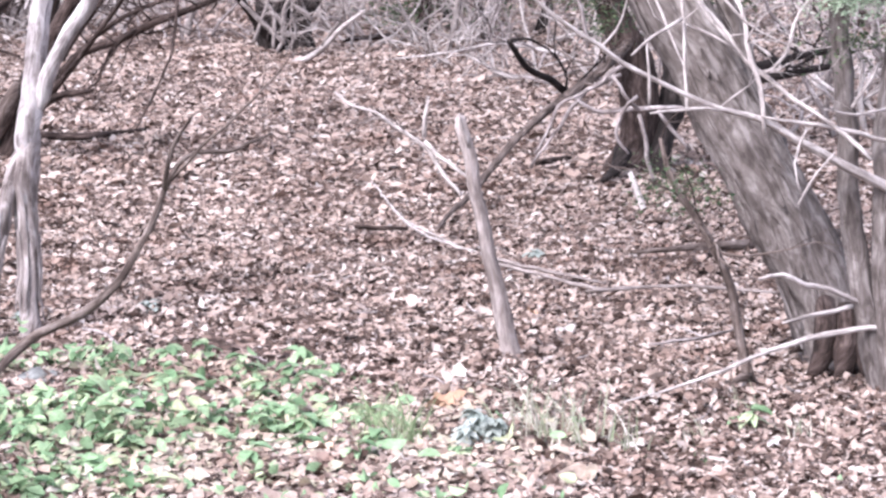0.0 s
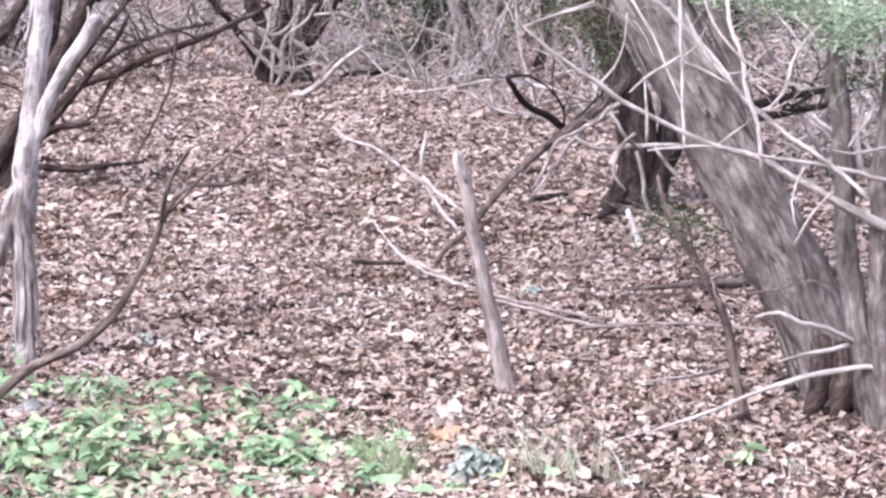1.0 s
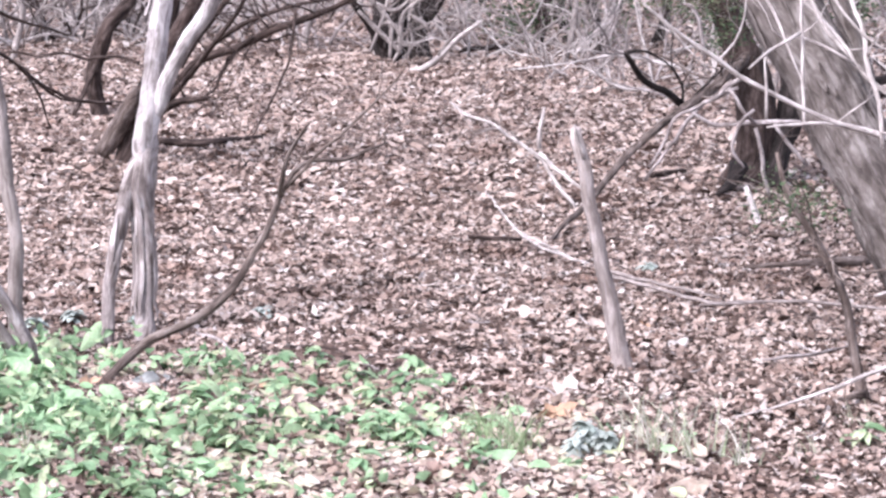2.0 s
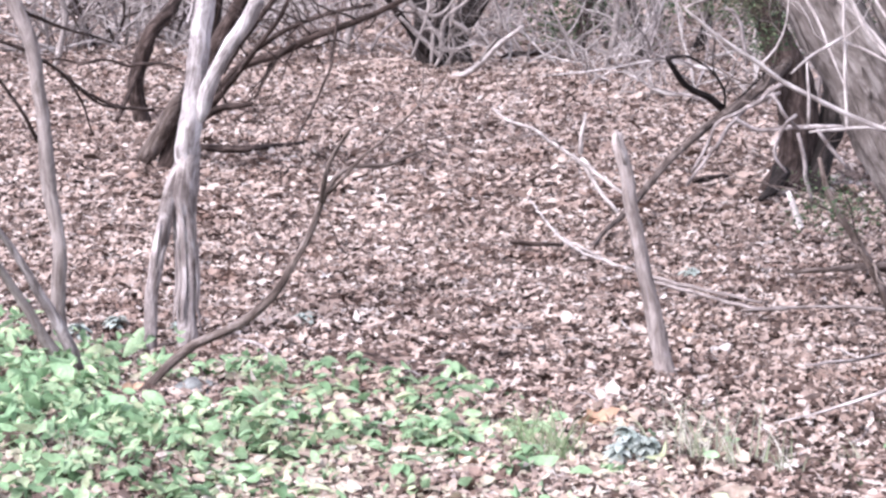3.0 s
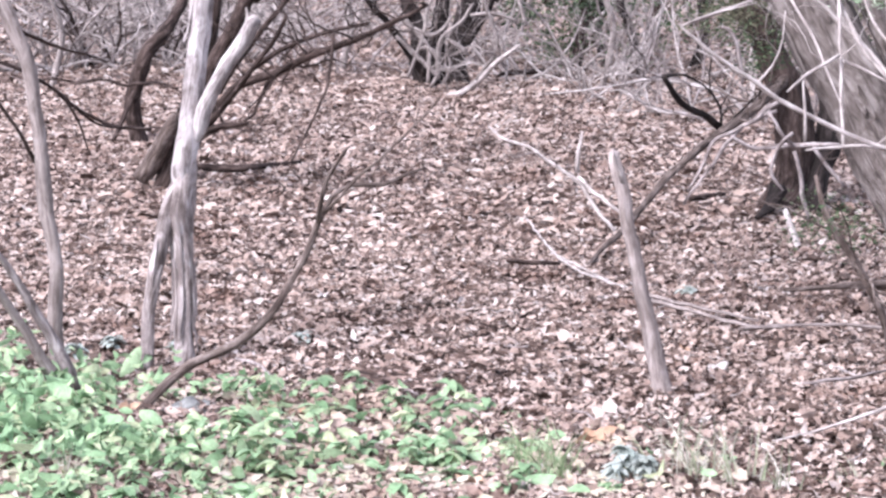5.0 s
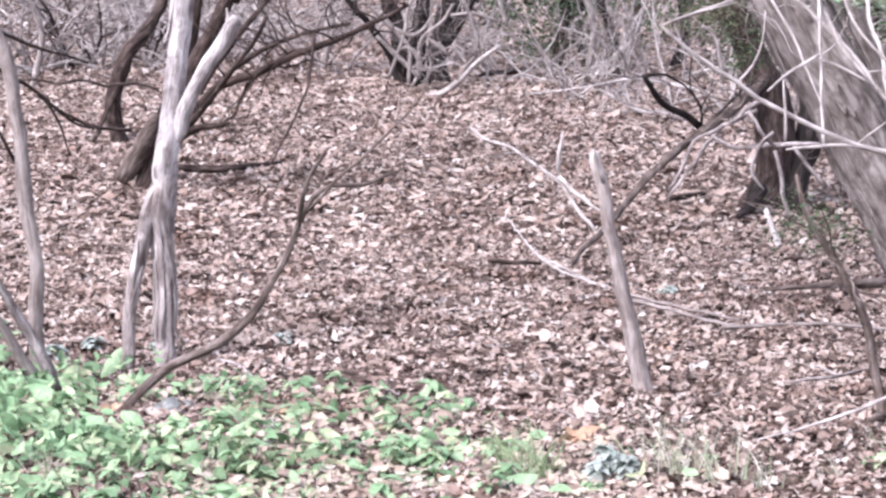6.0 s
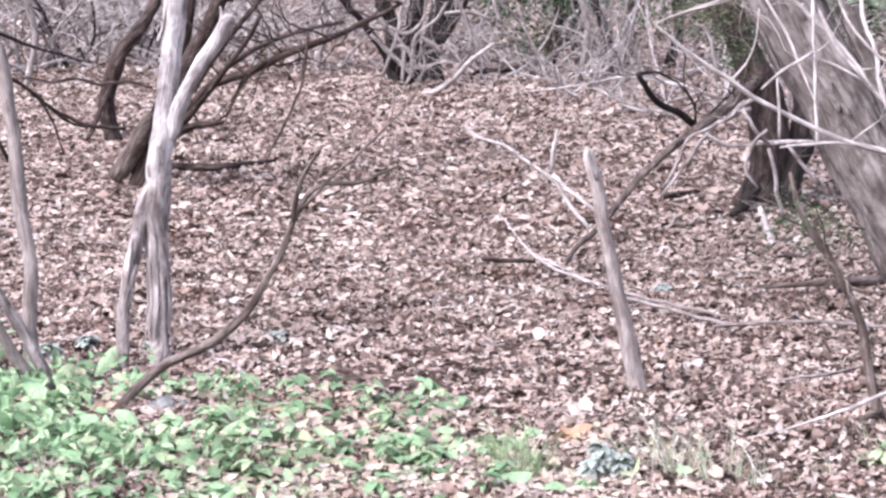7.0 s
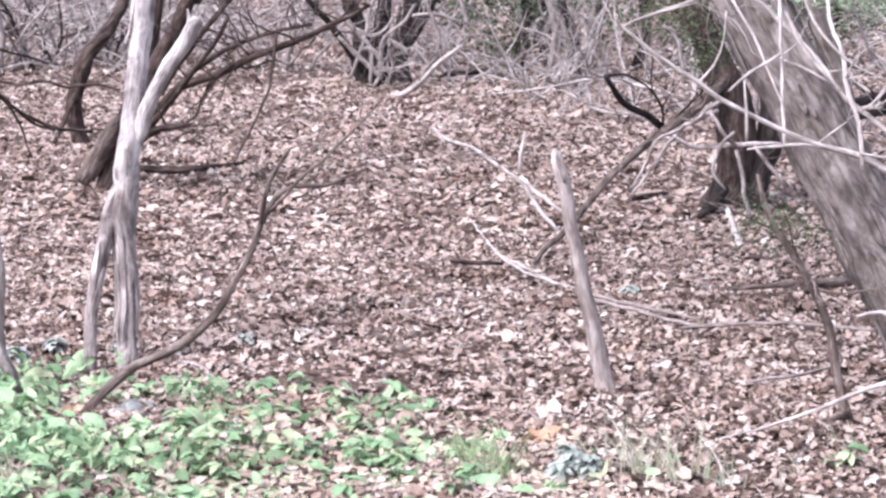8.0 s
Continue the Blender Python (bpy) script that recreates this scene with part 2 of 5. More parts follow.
def bark_strips(rng, trunk, path, material, count):
    """Loose ribbons of bark that lie along a trunk and lift at their ends."""
    for _ in range(count):
        i0 = rng.randrange(2, len(path) - 14)
        n = rng.randrange(5, 12)
        around = rng.uniform(math.pi * 0.55, math.pi * 1.45)
        wide, lift = rng.uniform(0.006, 0.013), rng.uniform(0.0, 0.012)
        v, f, u = [], [], []
        for k in range(n + 1):
            q = path[i0 + k]
            d = Vector(path[i0 + k + 1][:3] - path[i0 + k - 1][:3]).normalized()
            back = (Vector((0, 1, 0)) - d * d.y).normalized()
            other = d.cross(back)
            end = abs(2 * k / n - 1)
            half = wide * (1 - 0.7 * end ** 3) / q[3]
            r = q[3] * 1.06 + 0.004 + lift * end ** 4
            for a in (around - half, around, around + half):
                rr = r + (0.004 if a == around else 0)
                v.append(Vector(q[:3]) + back * (math.cos(a) * rr) + other * (math.sin(a) * rr))
                u.append((a * q[3], k * 0.025 + i0))
            around += rng.uniform(-0.03, 0.03)
        for k in range(n):
            for j in range(2):
                a = 3 * k + j
                f.append((a, a + 1, a + 4, a + 3))
        mesh_object("bark_strip", v, f, material, trunk, u)


def limb(parent, name, material, points, twigs=0, label="", strips=0):
    """One tapered limb under a tree or a larger limb; twigs: how many dead side twigs it carries."""
    SEED[0] += 3.17
    o = np.array([*root_of(parent).location, 0.0])
    big = max(q[3] for q in points)
    path = smooth_path(points, 0.025 if big > 0.05 else 0.04) - o
    sides = 40 if big > 0.09 else 22 if big > 0.03 else 12 if big > 0.012 else 7
    thin = 1.0 if big < 0.013 else 0.15 if big < 0.05 else 0.0
    path[1:, :3] += [[1.4 * thin * q[3] * noise.noise(Vector((i * 0.45 + SEED[0], j * 7.0, 3))) for j in range(3)] for i, q in enumerate(path[1:])]
    wave = (0.14, 0.05) if big > 0.05 else (0.5, 0.13)
    path[:, :3] += [[wave[0] * q[3] * noise.noise(Vector((i * wave[1] + SEED[0], j * 5.0, 0))) for j in range(3)] for i, q in enumerate(path)]
    v, f, u = [], [], []
    tube(path, sides, 0.17 if big > 0.05 else 0.2 if big > 0.012 else 0.24, SEED[0], v, f, u)
    ob = mesh_object(name, v, f, material, parent, u)
    if label:
        tagged(ob, label)
    if strips:
        bark_strips(random.Random(strips), ob, path, material, strips)
    if twigs:
        rng = random.Random(int(SEED[0] * 100))
        ways = []
        for _ in range(twigs):
            q = path[rng.randrange(len(path) // 2, len(path))]
            way = (rng.uniform(-1, 1), rng.uniform(-0.5, 0.5), rng.uniform(-0.3, 0.9))
            twig_paths(rng, q[:3], way, rng.uniform(0.25, 0.6) * min(2.2, 0.7 + 10 * big), min(q[3] * 0.4, 0.009), 1, ways)
        for w in ways:
            v, f, u = [], [], []
            tube(w, 5, 0, rng.uniform(0, 9), v, f, u)
            mesh_object("twig", v, f, material, parent if parent.parent else ob, u)
    return ob


def leaf_cloud(name, rng, places, ups, sizes, material, shape="oval", parent=None, curl=0.25, widths=(0.45, 0.8)):
    """Many leaves in one mesh: each folded along its rib, curled, turned at random. All arrays are numpy."""
    n = len(places)
    az = rng.uniform(0, 2 * np.pi, n)
    up = ups / np.linalg.norm(ups, axis=1, keepdims=True)
    a = np.c_[np.cos(az), np.sin(az), np.zeros(n)]
    a -= up * (a * up).sum(1, keepdims=True)
    a /= np.linalg.norm(a, axis=1, keepdims=True)
    b = np.cross(up, a)
    w = rng.uniform(*widths, n)
    c1, c2 = rng.uniform(-curl, curl, n) * 1.6, rng.uniform(-curl, curl, n)
    if shape == "oval":
        prof = [(-0.5, 0), (-0.22, 0.42), (0.2, 0.38), (0.5, 0), (0.2, -0.38), (-0.22, -0.42), (0.0, 0)]
        tris = [(6, 0, 5), (6, 5, 4), (6, 4, 3), (6, 3, 2), (6, 2, 1), (6, 1, 0)]
    elif shape == "blade":
        prof = [(-0.5, 0), (-0.36, 0.26), (-0.12, 0.42), (0.12, 0.4), (0.34, 0.22), (0.5, 0), (0.34, -0.22), (0.12, -0.4), (-0.12, -0.42), (-0.36, -0.26), (0.0, 0)]
        tris = [(10, i, (i + 1) % 10) for i in range(10)]
    else:
        prof = [(-0.5, 0), (-0.05, 0.4), (0.5, 0), (-0.05, -0.4)]
        tris = [(0, 3, 2), (0, 2, 1)]
    v = np.empty((n, len(prof), 3))
    jit = rng.uniform(0.92, 1.08, (n, len(prof))) if shape == "blade" else rng.uniform(0.75, 1.25, (n, len(prof)))
    for i, (s, t) in enumerate(prof):
        s, t = s * jit[:, i], t * w * jit[:, i]
        h = c1 * (4 * s * s - 0.3) * 0.5 + c2 * np.abs(t) * 2.0
        v[:, i] = places + sizes[:, None] * (a * s[:, None] + b * t[:, None] + up * h[:, None])
    k = len(prof)
    f = (np.arange(n)[:, None, None] * k + np.array(tris)[None]).reshape(-1, 3)
    return mesh_object(name, v.reshape(-1, 3).tolist(), f.tolist(), material, parent)


def rise(x, y):
    """The height of the woodland floor."""
    far = np.clip((np.hypot(x, y) - 40) / 200, 0, 1)
    return 0.012 * np.sin(2.1 * x + 0.7) * np.sin(1.7 * y) + 0.01 * np.sin(4.3 * x - 1.1 * y) + 2.0 * far * np.sin(0.02 * x + 1) * np.sin(0.017 * y)


# ---- ground, one sheet to the horizon
def axis(fine, reach, step):
    a = np.arange(-fine, fine + step, step)
    out = [a[-1]]
    while out[-1] < reach:
        out.append(out[-1] * 1.25 + 1)
    out = np.array(out[1:])
    return np.concatenate([-out[::-1], a, out])


gx, gy = axis(14, 900, 0.25), axis(14, 900, 0.25) + 14
X, Y = np.meshgrid(gx, gy)
Z = rise(X, Y)
nx, ny = len(gx), len(gy)
idx = np.arange(nx * ny).reshape(ny, nx)
quads = np.stack([idx[:-1, :-1], idx[:-1, 1:], idx[1:, 1:], idx[1:, :-1]], -1).reshape(-1, 4)
ground = mesh_object("ground", np.c_[X.ravel(), Y.ravel(), Z.ravel()].tolist(), quads.tolist(), SOIL)
tagged(ground, "brown woodland soil covered with dead oak leaves", "ground", kind="structure")

RNG = np.random.default_rng(7)


def wedge(n, y0, y1, margin):
    """Even places over the clearing, between two distances."""
    y = np.sqrt(RNG.uniform(y0 * y0, y1 * y1, n))
    x = RNG.uniform(-1, 1, n) * (0.238 * y + margin) + 0.037 * y
    return x, y


def bare(x, y):
    """How bare the trodden earth is: dark patches where hooves and rain have cleared the leaves."""
    d = np.exp(-((x + 0.02) / 0.62) ** 2 - ((y - 8.15) / 0.5) ** 2) * (0.8 + 0.45 * np.sin(9 * x) * np.sin(11 * y)) + 0.8 * np.exp(-((x + 0.1) / 0.3) ** 2 - ((y - 7.7) / 0.15) ** 2)
    d += 0.5 * np.exp(-((x - 1.1) / 0.4) ** 2 - ((y - 6.3) / 0.25) ** 2) + 0.45 * np.exp(-((x - 0.9) / 0.35) ** 2 - ((y - 7.2) / 0.2) ** 2)
    d += 0.45 * np.exp(-((x - 1.25) / 0.4) ** 2 - ((y - 6.6) / 0.3) ** 2) * (0.7 + 0.3 * np.sin(13 * x) * np.sin(9 * y))
    return d


def litter(name, n, y0, y1, size, tilt, shape, label):
    x, y = wedge(n, y0, y1, 0.35)
    keep = RNG.uniform(0, 1, n) > 0.93 * np.clip(bare(x, y), 0, 1)
    cover = np.array([noise.fractal(Vector((a * 1.6 + 5, b * 2.6, 2.0)), 0.6, 2.1, 4) for a, b in zip(x, y)])
    keep &= RNG.uniform(0, 1, n) > 0.62 * np.clip(-0.1 - cover, 0, 0.5) / 0.5
    x, y = x[keep], y[keep]
    m = len(x)
    s = size * RNG.lognormal(0, 0.36, m)
    heap = np.array([noise.fractal(Vector((a * 3.0, b * 4.0, 0)), 0.7, 2.1, 3) for a, b in zip(x, y)])
    z = rise(x, y) + 0.006 + RNG.uniform(0, 0.024, m) + 0.045 * np.clip(heap, 0, 1.2)
    ups = np.c_[RNG.normal(0, tilt, m), RNG.normal(-0.05, tilt, m), np.ones(m)]
    ob = leaf_cloud(name, RNG, np.c_[x, y, z], ups, s, LITTER, shape, None, 0.4, (0.38, 0.8))
    return tagged(ob, label, "leaf litter", kind="stuff")


litter("leaf_litter", 190000, 5.3, 11.0, 0.0285, 0.46, "oval", "dry curled tan and brown dead leaves on ground")
litter("leaf_litter", 120000, 11.0, 20.0, 0.041, 0.36, "oval", "dry curled tan and brown dead leaves on ground")
litter("leaf_litter", 60000, 20.0, 40.0, 0.068, 0.4, "kite", "dry pale dead leaves on the far ground")

# ---- trees
# grey tree with two stems, left of the clearing
grey_tree = thing("tree", "grey weathered tree with two twisted stems joining", "tree", (-0.94, 8.02, 0.00))
limb(grey_tree, "trunk", BARK_GREY, [(-0.91, 8.03, -0.03, 0.0457), (-0.91, 8.05, 0.11, 0.0369), (-0.90, 8.06, 0.27, 0.0359), (-0.90, 8.08, 0.43, 0.0370), (-0.91, 8.09, 0.55, 0.0430), (-0.90, 8.12, 0.67, 0.0422), (-0.89, 8.13, 0.77, 0.0282)], strips=8)
limb(grey_tree, "trunk", BARK_LIGHT_GREY, [(-0.91, 8.11, 0.61, 0.0261), (-0.90, 8.12, 0.68, 0.0422), (-0.89, 8.13, 0.80, 0.0412), (-0.87, 8.15, 0.97, 0.0363), (-0.85, 8.17, 1.11, 0.0374), (-0.84, 8.18, 1.23, 0.0385), (-0.82, 8.20, 1.42, 0.0365), (-0.78, 8.30, 2.30, 0.0350), (-0.70, 8.50, 3.00, 0.0250), (-0.75, 8.60, 3.70, 0.0120)], strips=4)
limb(grey_tree, "trunk", BARK_GREY, [(-1.04, 7.99, -0.02, 0.0277), (-1.03, 8.00, 0.10, 0.0247), (-1.02, 8.02, 0.22, 0.0238), (-1.00, 8.04, 0.34, 0.0249), (-0.98, 8.06, 0.46, 0.0269), (-0.96, 8.09, 0.57, 0.0280), (-0.92, 8.11, 0.67, 0.0261)], strips=6)
limb(grey_tree, "limb", BARK_LIGHT_GREY, [(-0.88, 8.14, 0.79, 0.0161), (-0.84, 8.12, 0.85, 0.0241), (-0.82, 8.10, 0.92, 0.0271), (-0.78, 8.08, 1.00, 0.0260), (-0.73, 8.06, 1.09, 0.0249), (-0.67, 8.04, 1.18, 0.0259), (-0.64, 8.03, 1.24, 0.0268), (-0.63, 8.03, 1.26, 0.0199)])
limb(grey_tree, "splinter", BARK_PALE, [(-0.65, 8.02, 1.23, 0.0089), (-0.66, 8.02, 1.26, 0.0069), (-0.66, 8.02, 1.29, 0.0030)])

# dark tree with several stems, further back
dark_tree = thing("tree", "dark brown multi-stemmed tree with bare low limbs", "tree", (-1.60, 13.22, 0.00))
limb(dark_tree, "trunk", BARK_DARK, [(-1.72, 13.20, 0.02, 0.0531), (-1.59, 13.23, 0.20, 0.0448), (-1.52, 13.27, 0.31, 0.0465), (-1.44, 13.30, 0.46, 0.0465), (-1.36, 13.33, 0.69, 0.0482), (-1.31, 13.37, 0.92, 0.0499), (-1.27, 13.40, 1.25, 0.0467), (-1.10, 13.60, 2.90, 0.0500), (-1.00, 13.90, 4.00, 0.0200)], twigs=6)
limb(dark_tree, "trunk", BARK_DARK, [(-1.56, 12.90, -0.01, 0.0551), (-1.49, 12.92, 0.21, 0.0453), (-1.39, 12.93, 0.43, 0.0453), (-1.28, 12.95, 0.67, 0.0452), (-1.15, 12.97, 0.91, 0.0436), (-1.06, 12.98, 1.10, 0.0419), (-0.99, 13.00, 1.26, 0.0387), (-0.80, 13.20, 2.90, 0.0400), (-0.60, 13.40, 3.90, 0.0200)], twigs=6)
low_limb = limb(dark_tree, "limb", BARK_DARK, [(-1.42, 13.00, 0.22, 0.0293), (-1.28, 12.89, 0.39, 0.0274), (-1.12, 12.77, 0.60, 0.0255), (-0.89, 12.66, 0.69, 0.0236), (-0.69, 12.54, 0.79, 0.0218), (-0.44, 12.43, 0.89, 0.0185), (-0.23, 12.31, 0.99, 0.0153), (-0.04, 12.20, 1.09, 0.0091)], twigs=16)
limb(dark_tree, "limb", BARK_DARK, [(-1.16, 12.90, 0.57, 0.0161), (-0.99, 12.78, 0.73, 0.0143), (-0.79, 12.65, 0.85, 0.0126), (-0.57, 12.53, 0.93, 0.0109), (-0.36, 12.40, 0.98, 0.0092)], twigs=10)
limb(dark_tree, "limb", BARK_DARK, [(-1.39, 13.00, 0.26, 0.0179), (-1.23, 12.85, 0.36, 0.0128), (-1.05, 12.70, 0.41, 0.0079)], twigs=2)
limb(dark_tree, "limb", BARK_DARK, [(-1.23, 12.90, 0.56, 0.0193), (-1.09, 12.87, 0.77, 0.0176), (-0.90, 12.83, 1.00, 0.0159), (-0.74, 12.80, 1.20, 0.0143)], twigs=10)
limb(low_limb, "twig", BARK_DARK, [(-0.90, 12.80, 0.68, 0.0127), (-0.96, 12.73, 0.58, 0.0106), (-1.01, 12.67, 0.47, 0.0084), (-1.06, 12.60, 0.43, 0.0063)])
limb(low_limb, "twig", BARK_DARK, [(-0.55, 12.40, 0.92, 0.0108), (-0.56, 12.28, 0.79, 0.0091), (-0.59, 12.15, 0.62, 0.0076), (-0.68, 12.03, 0.43, 0.0067), (-0.76, 11.90, 0.29, 0.0059)])
limb(dark_tree, "stub", BARK_BROWN, [(-1.68, 12.90, 0.07, 0.0479), (-1.60, 12.88, 0.18, 0.0542), (-1.54, 12.86, 0.28, 0.0525), (-1.49, 12.84, 0.38, 0.0429), (-1.47, 12.83, 0.45, 0.0191)])
limb(dark_tree, "limb", BARK_DARK, [(-1.39, 12.90, 0.25, 0.0192), (-1.29, 12.70, 0.37, 0.0220), (-1.17, 12.60, 0.51, 0.0171), (-1.08, 12.50, 0.62, 0.0155), (-0.96, 12.40, 0.78, 0.0138), (-0.86, 12.30, 0.91, 0.0122), (-0.79, 12.20, 1.03, 0.0106)], twigs=4)
limb(dark_tree, "limb", BARK_DARK, [(-1.35, 12.80, 0.30, 0.0222), (-1.28, 12.70, 0.35, 0.0204), (-1.19, 12.60, 0.40, 0.0171), (-1.10, 12.50, 0.42, 0.0139), (-1.02, 12.40, 0.44, 0.0077)], twigs=3)
limb(dark_tree, "branch", BARK_DARK, [(-1.50, 13.30, 0.55, 0.0082), (-1.66, 13.40, 0.58, 0.0099), (-1.82, 13.50, 0.55, 0.0100), (-1.97, 13.50, 0.59, 0.0100), (-2.14, 13.60, 0.56, 0.0084), (-2.27, 13.60, 0.59, 0.0084), (-2.39, 13.70, 0.56, 0.0068)], twigs=4)
limb(dark_tree, "branch", BARK_DARK, [(-1.65, 13.20, 0.32, 0.0114), (-1.84, 13.10, 0.35, 0.0113), (-2.00, 13.00, 0.44, 0.0097), (-2.16, 12.90, 0.58, 0.0080)], twigs=1)
back_stem = thing("tree", "dark leaning stem with a stub behind the grey tree", "tree", (-1.99, 15.31, 0.00))
limb(back_stem, "trunk", BARK_DARK, [(-1.98, 15.31, -0.02, 0.0682), (-2.00, 15.31, 0.07, 0.0530), (-2.03, 15.31, 0.22, 0.0530), (-2.02, 15.31, 0.35, 0.0511), (-1.97, 15.31, 0.51, 0.0530), (-1.92, 15.31, 0.63, 0.0474), (-1.82, 15.41, 0.75, 0.0419), (-1.76, 15.51, 0.86, 0.0365), (-1.71, 15.61, 1.00, 0.0348), (-1.64, 15.81, 1.53, 0.0293), (-1.67, 15.91, 2.49, 0.0157)], twigs=5)
limb(back_stem, "limb", BARK_DARK, [(-2.01, 15.26, 0.36, 0.0189), (-2.05, 15.21, 0.27, 0.0169), (-2.09, 15.11, 0.16, 0.0168), (-2.13, 15.01, 0.06, 0.0149)])

# slender stem beside the grey tree
slim_tree = thing("sapling", "slender grey bare sapling with fine side twigs", "tree", (-1.36, 8.02, 0.00))
slim_stem = limb(slim_tree, "trunk", BARK_STAKE, [(-1.35, 7.95, 0.00, 0.0285), (-1.35, 7.96, 0.20, 0.0264), (-1.34, 7.96, 0.36, 0.0253), (-1.36, 7.97, 0.56, 0.0252), (-1.38, 7.97, 0.74, 0.0262), (-1.40, 7.98, 0.94, 0.0272), (-1.42, 7.98, 1.08, 0.0272), (-1.47, 7.99, 1.21, 0.0262), (-1.51, 7.99, 1.31, 0.0262), (-1.57, 8.00, 1.43, 0.0242), (-1.80, 8.10, 2.60, 0.0150), (-1.90, 8.20, 3.20, 0.0060)])
limb(slim_stem, "twig", BARK_DARK, [(-1.47, 8.00, 1.22, 0.0071), (-1.37, 8.10, 1.16, 0.0061), (-1.28, 8.20, 1.12, 0.0051), (-1.19, 8.30, 1.08, 0.0042)], twigs=2)
limb(slim_stem, "twig", BARK_DARK, [(-1.39, 8.00, 1.04, 0.0071), (-1.33, 8.10, 0.98, 0.0058), (-1.29, 8.20, 0.88, 0.0045), (-1.26, 8.30, 0.74, 0.0031)])
limb(slim_stem, "twig", BARK_DARK, [(-1.33, 8.10, 0.98, 0.0061), (-1.22, 8.30, 0.85, 0.0047), (-1.02, 8.50, 0.82, 0.0032)])
limb(slim_stem, "twig", BARK_DARK, [(-1.41, 8.00, 1.06, 0.0081), (-1.48, 7.95, 1.09, 0.0065), (-1.57, 7.90, 1.14, 0.0050)])
limb(slim_stem, "twig", BARK_DARK, [(-1.41, 8.00, 0.75, 0.0081), (-1.46, 7.93, 0.88, 0.0067), (-1.53, 7.87, 1.00, 0.0056), (-1.57, 7.80, 1.09, 0.0049)], twigs=2)
forked_stem = thing("sapling", "leaning forked grey stem among green weeds", "tree", (-1.23, 7.51, 0.00))
limb(forked_stem, "trunk", BARK_STAKE, [(-1.23, 7.48, -0.01, 0.0333), (-1.26, 7.45, 0.07, 0.0249), (-1.31, 7.42, 0.17, 0.0193), (-1.35, 7.40, 0.26, 0.0165), (-1.40, 7.37, 0.35, 0.0137), (-1.44, 7.34, 0.43, 0.0118), (-1.49, 7.30, 0.53, 0.0099), (-1.76, 7.20, 1.04, 0.0053)], twigs=3)
limb(forked_stem, "trunk", BARK_GREY, [(-1.21, 7.50, 0.01, 0.0278), (-1.23, 7.48, 0.12, 0.0231), (-1.27, 7.46, 0.22, 0.0185), (-1.32, 7.44, 0.31, 0.0157), (-1.37, 7.42, 0.41, 0.0138), (-1.42, 7.40, 0.50, 0.0119), (-1.49, 7.36, 0.62, 0.0100), (-1.73, 7.30, 1.07, 0.0054)])

# bent sapling arching over the weeds
bent_sapling = thing("sapling", "thin bent bare sapling arching over green weeds", "tree", (-0.96, 7.21, 0.00))
bow = limb(bent_sapling, "trunk", BARK_BROWN, [(-0.96, 7.20, 0.03, 0.0155), (-0.89, 7.22, 0.10, 0.0155), (-0.79, 7.25, 0.18, 0.0147), (-0.65, 7.28, 0.24, 0.0139), (-0.54, 7.30, 0.33, 0.0132), (-0.47, 7.33, 0.44, 0.0116), (-0.41, 7.35, 0.55, 0.0108), (-0.38, 7.38, 0.63, 0.0093), (-0.34, 7.40, 0.70, 0.0086), (-0.28, 7.42, 0.74, 0.0078), (-0.17, 7.45, 0.74, 0.0071), (-0.10, 7.47, 0.77, 0.0055), (-0.03, 7.50, 0.79, 0.0031)])
limb(bow, "twig", BARK_BROWN, [(-0.38, 7.35, 0.63, 0.0101), (-0.37, 7.33, 0.72, 0.0082), (-0.33, 7.32, 0.81, 0.0061), (-0.28, 7.30, 0.88, 0.0036)])
limb(bow, "twig", BARK_BROWN, [(-0.36, 7.35, 0.66, 0.0064), (-0.25, 7.31, 0.78, 0.0055), (-0.15, 7.28, 0.87, 0.0045), (-0.04, 7.24, 0.98, 0.0036), (0.03, 7.20, 1.07, 0.0018)], twigs=2)

# broken upright stake
broken_stake = thing("dead_stake", "leaning weathered dead stake with broken top", "dead stem", (0.76, 7.43, 0.00))
limb(broken_stake, "trunk", BARK_STAKE, [(0.77, 7.40, -0.01, 0.0378), (0.75, 7.41, 0.05, 0.0321), (0.72, 7.41, 0.22, 0.0272), (0.68, 7.42, 0.37, 0.0243), (0.65, 7.43, 0.54, 0.0233), (0.62, 7.44, 0.71, 0.0223), (0.59, 7.44, 0.82, 0.0205), (0.59, 7.45, 0.84, 0.0158)])
limb(broken_stake, "splinter", BARK_PALE, [(0.61, 7.42, 0.75, 0.0084), (0.59, 7.42, 0.81, 0.0074), (0.58, 7.42, 0.86, 0.0028)])
limb(broken_stake, "root", BARK_BROWN, [(0.75, 7.40, 0.04, 0.0141), (0.73, 7.37, 0.02, 0.0113), (0.71, 7.33, 0.01, 0.0056)])
limb(broken_stake, "root", BARK_BROWN, [(0.76, 7.40, 0.03, 0.0141), (0.78, 7.38, 0.01, 0.0104), (0.81, 7.36, 0.01, 0.0056)])

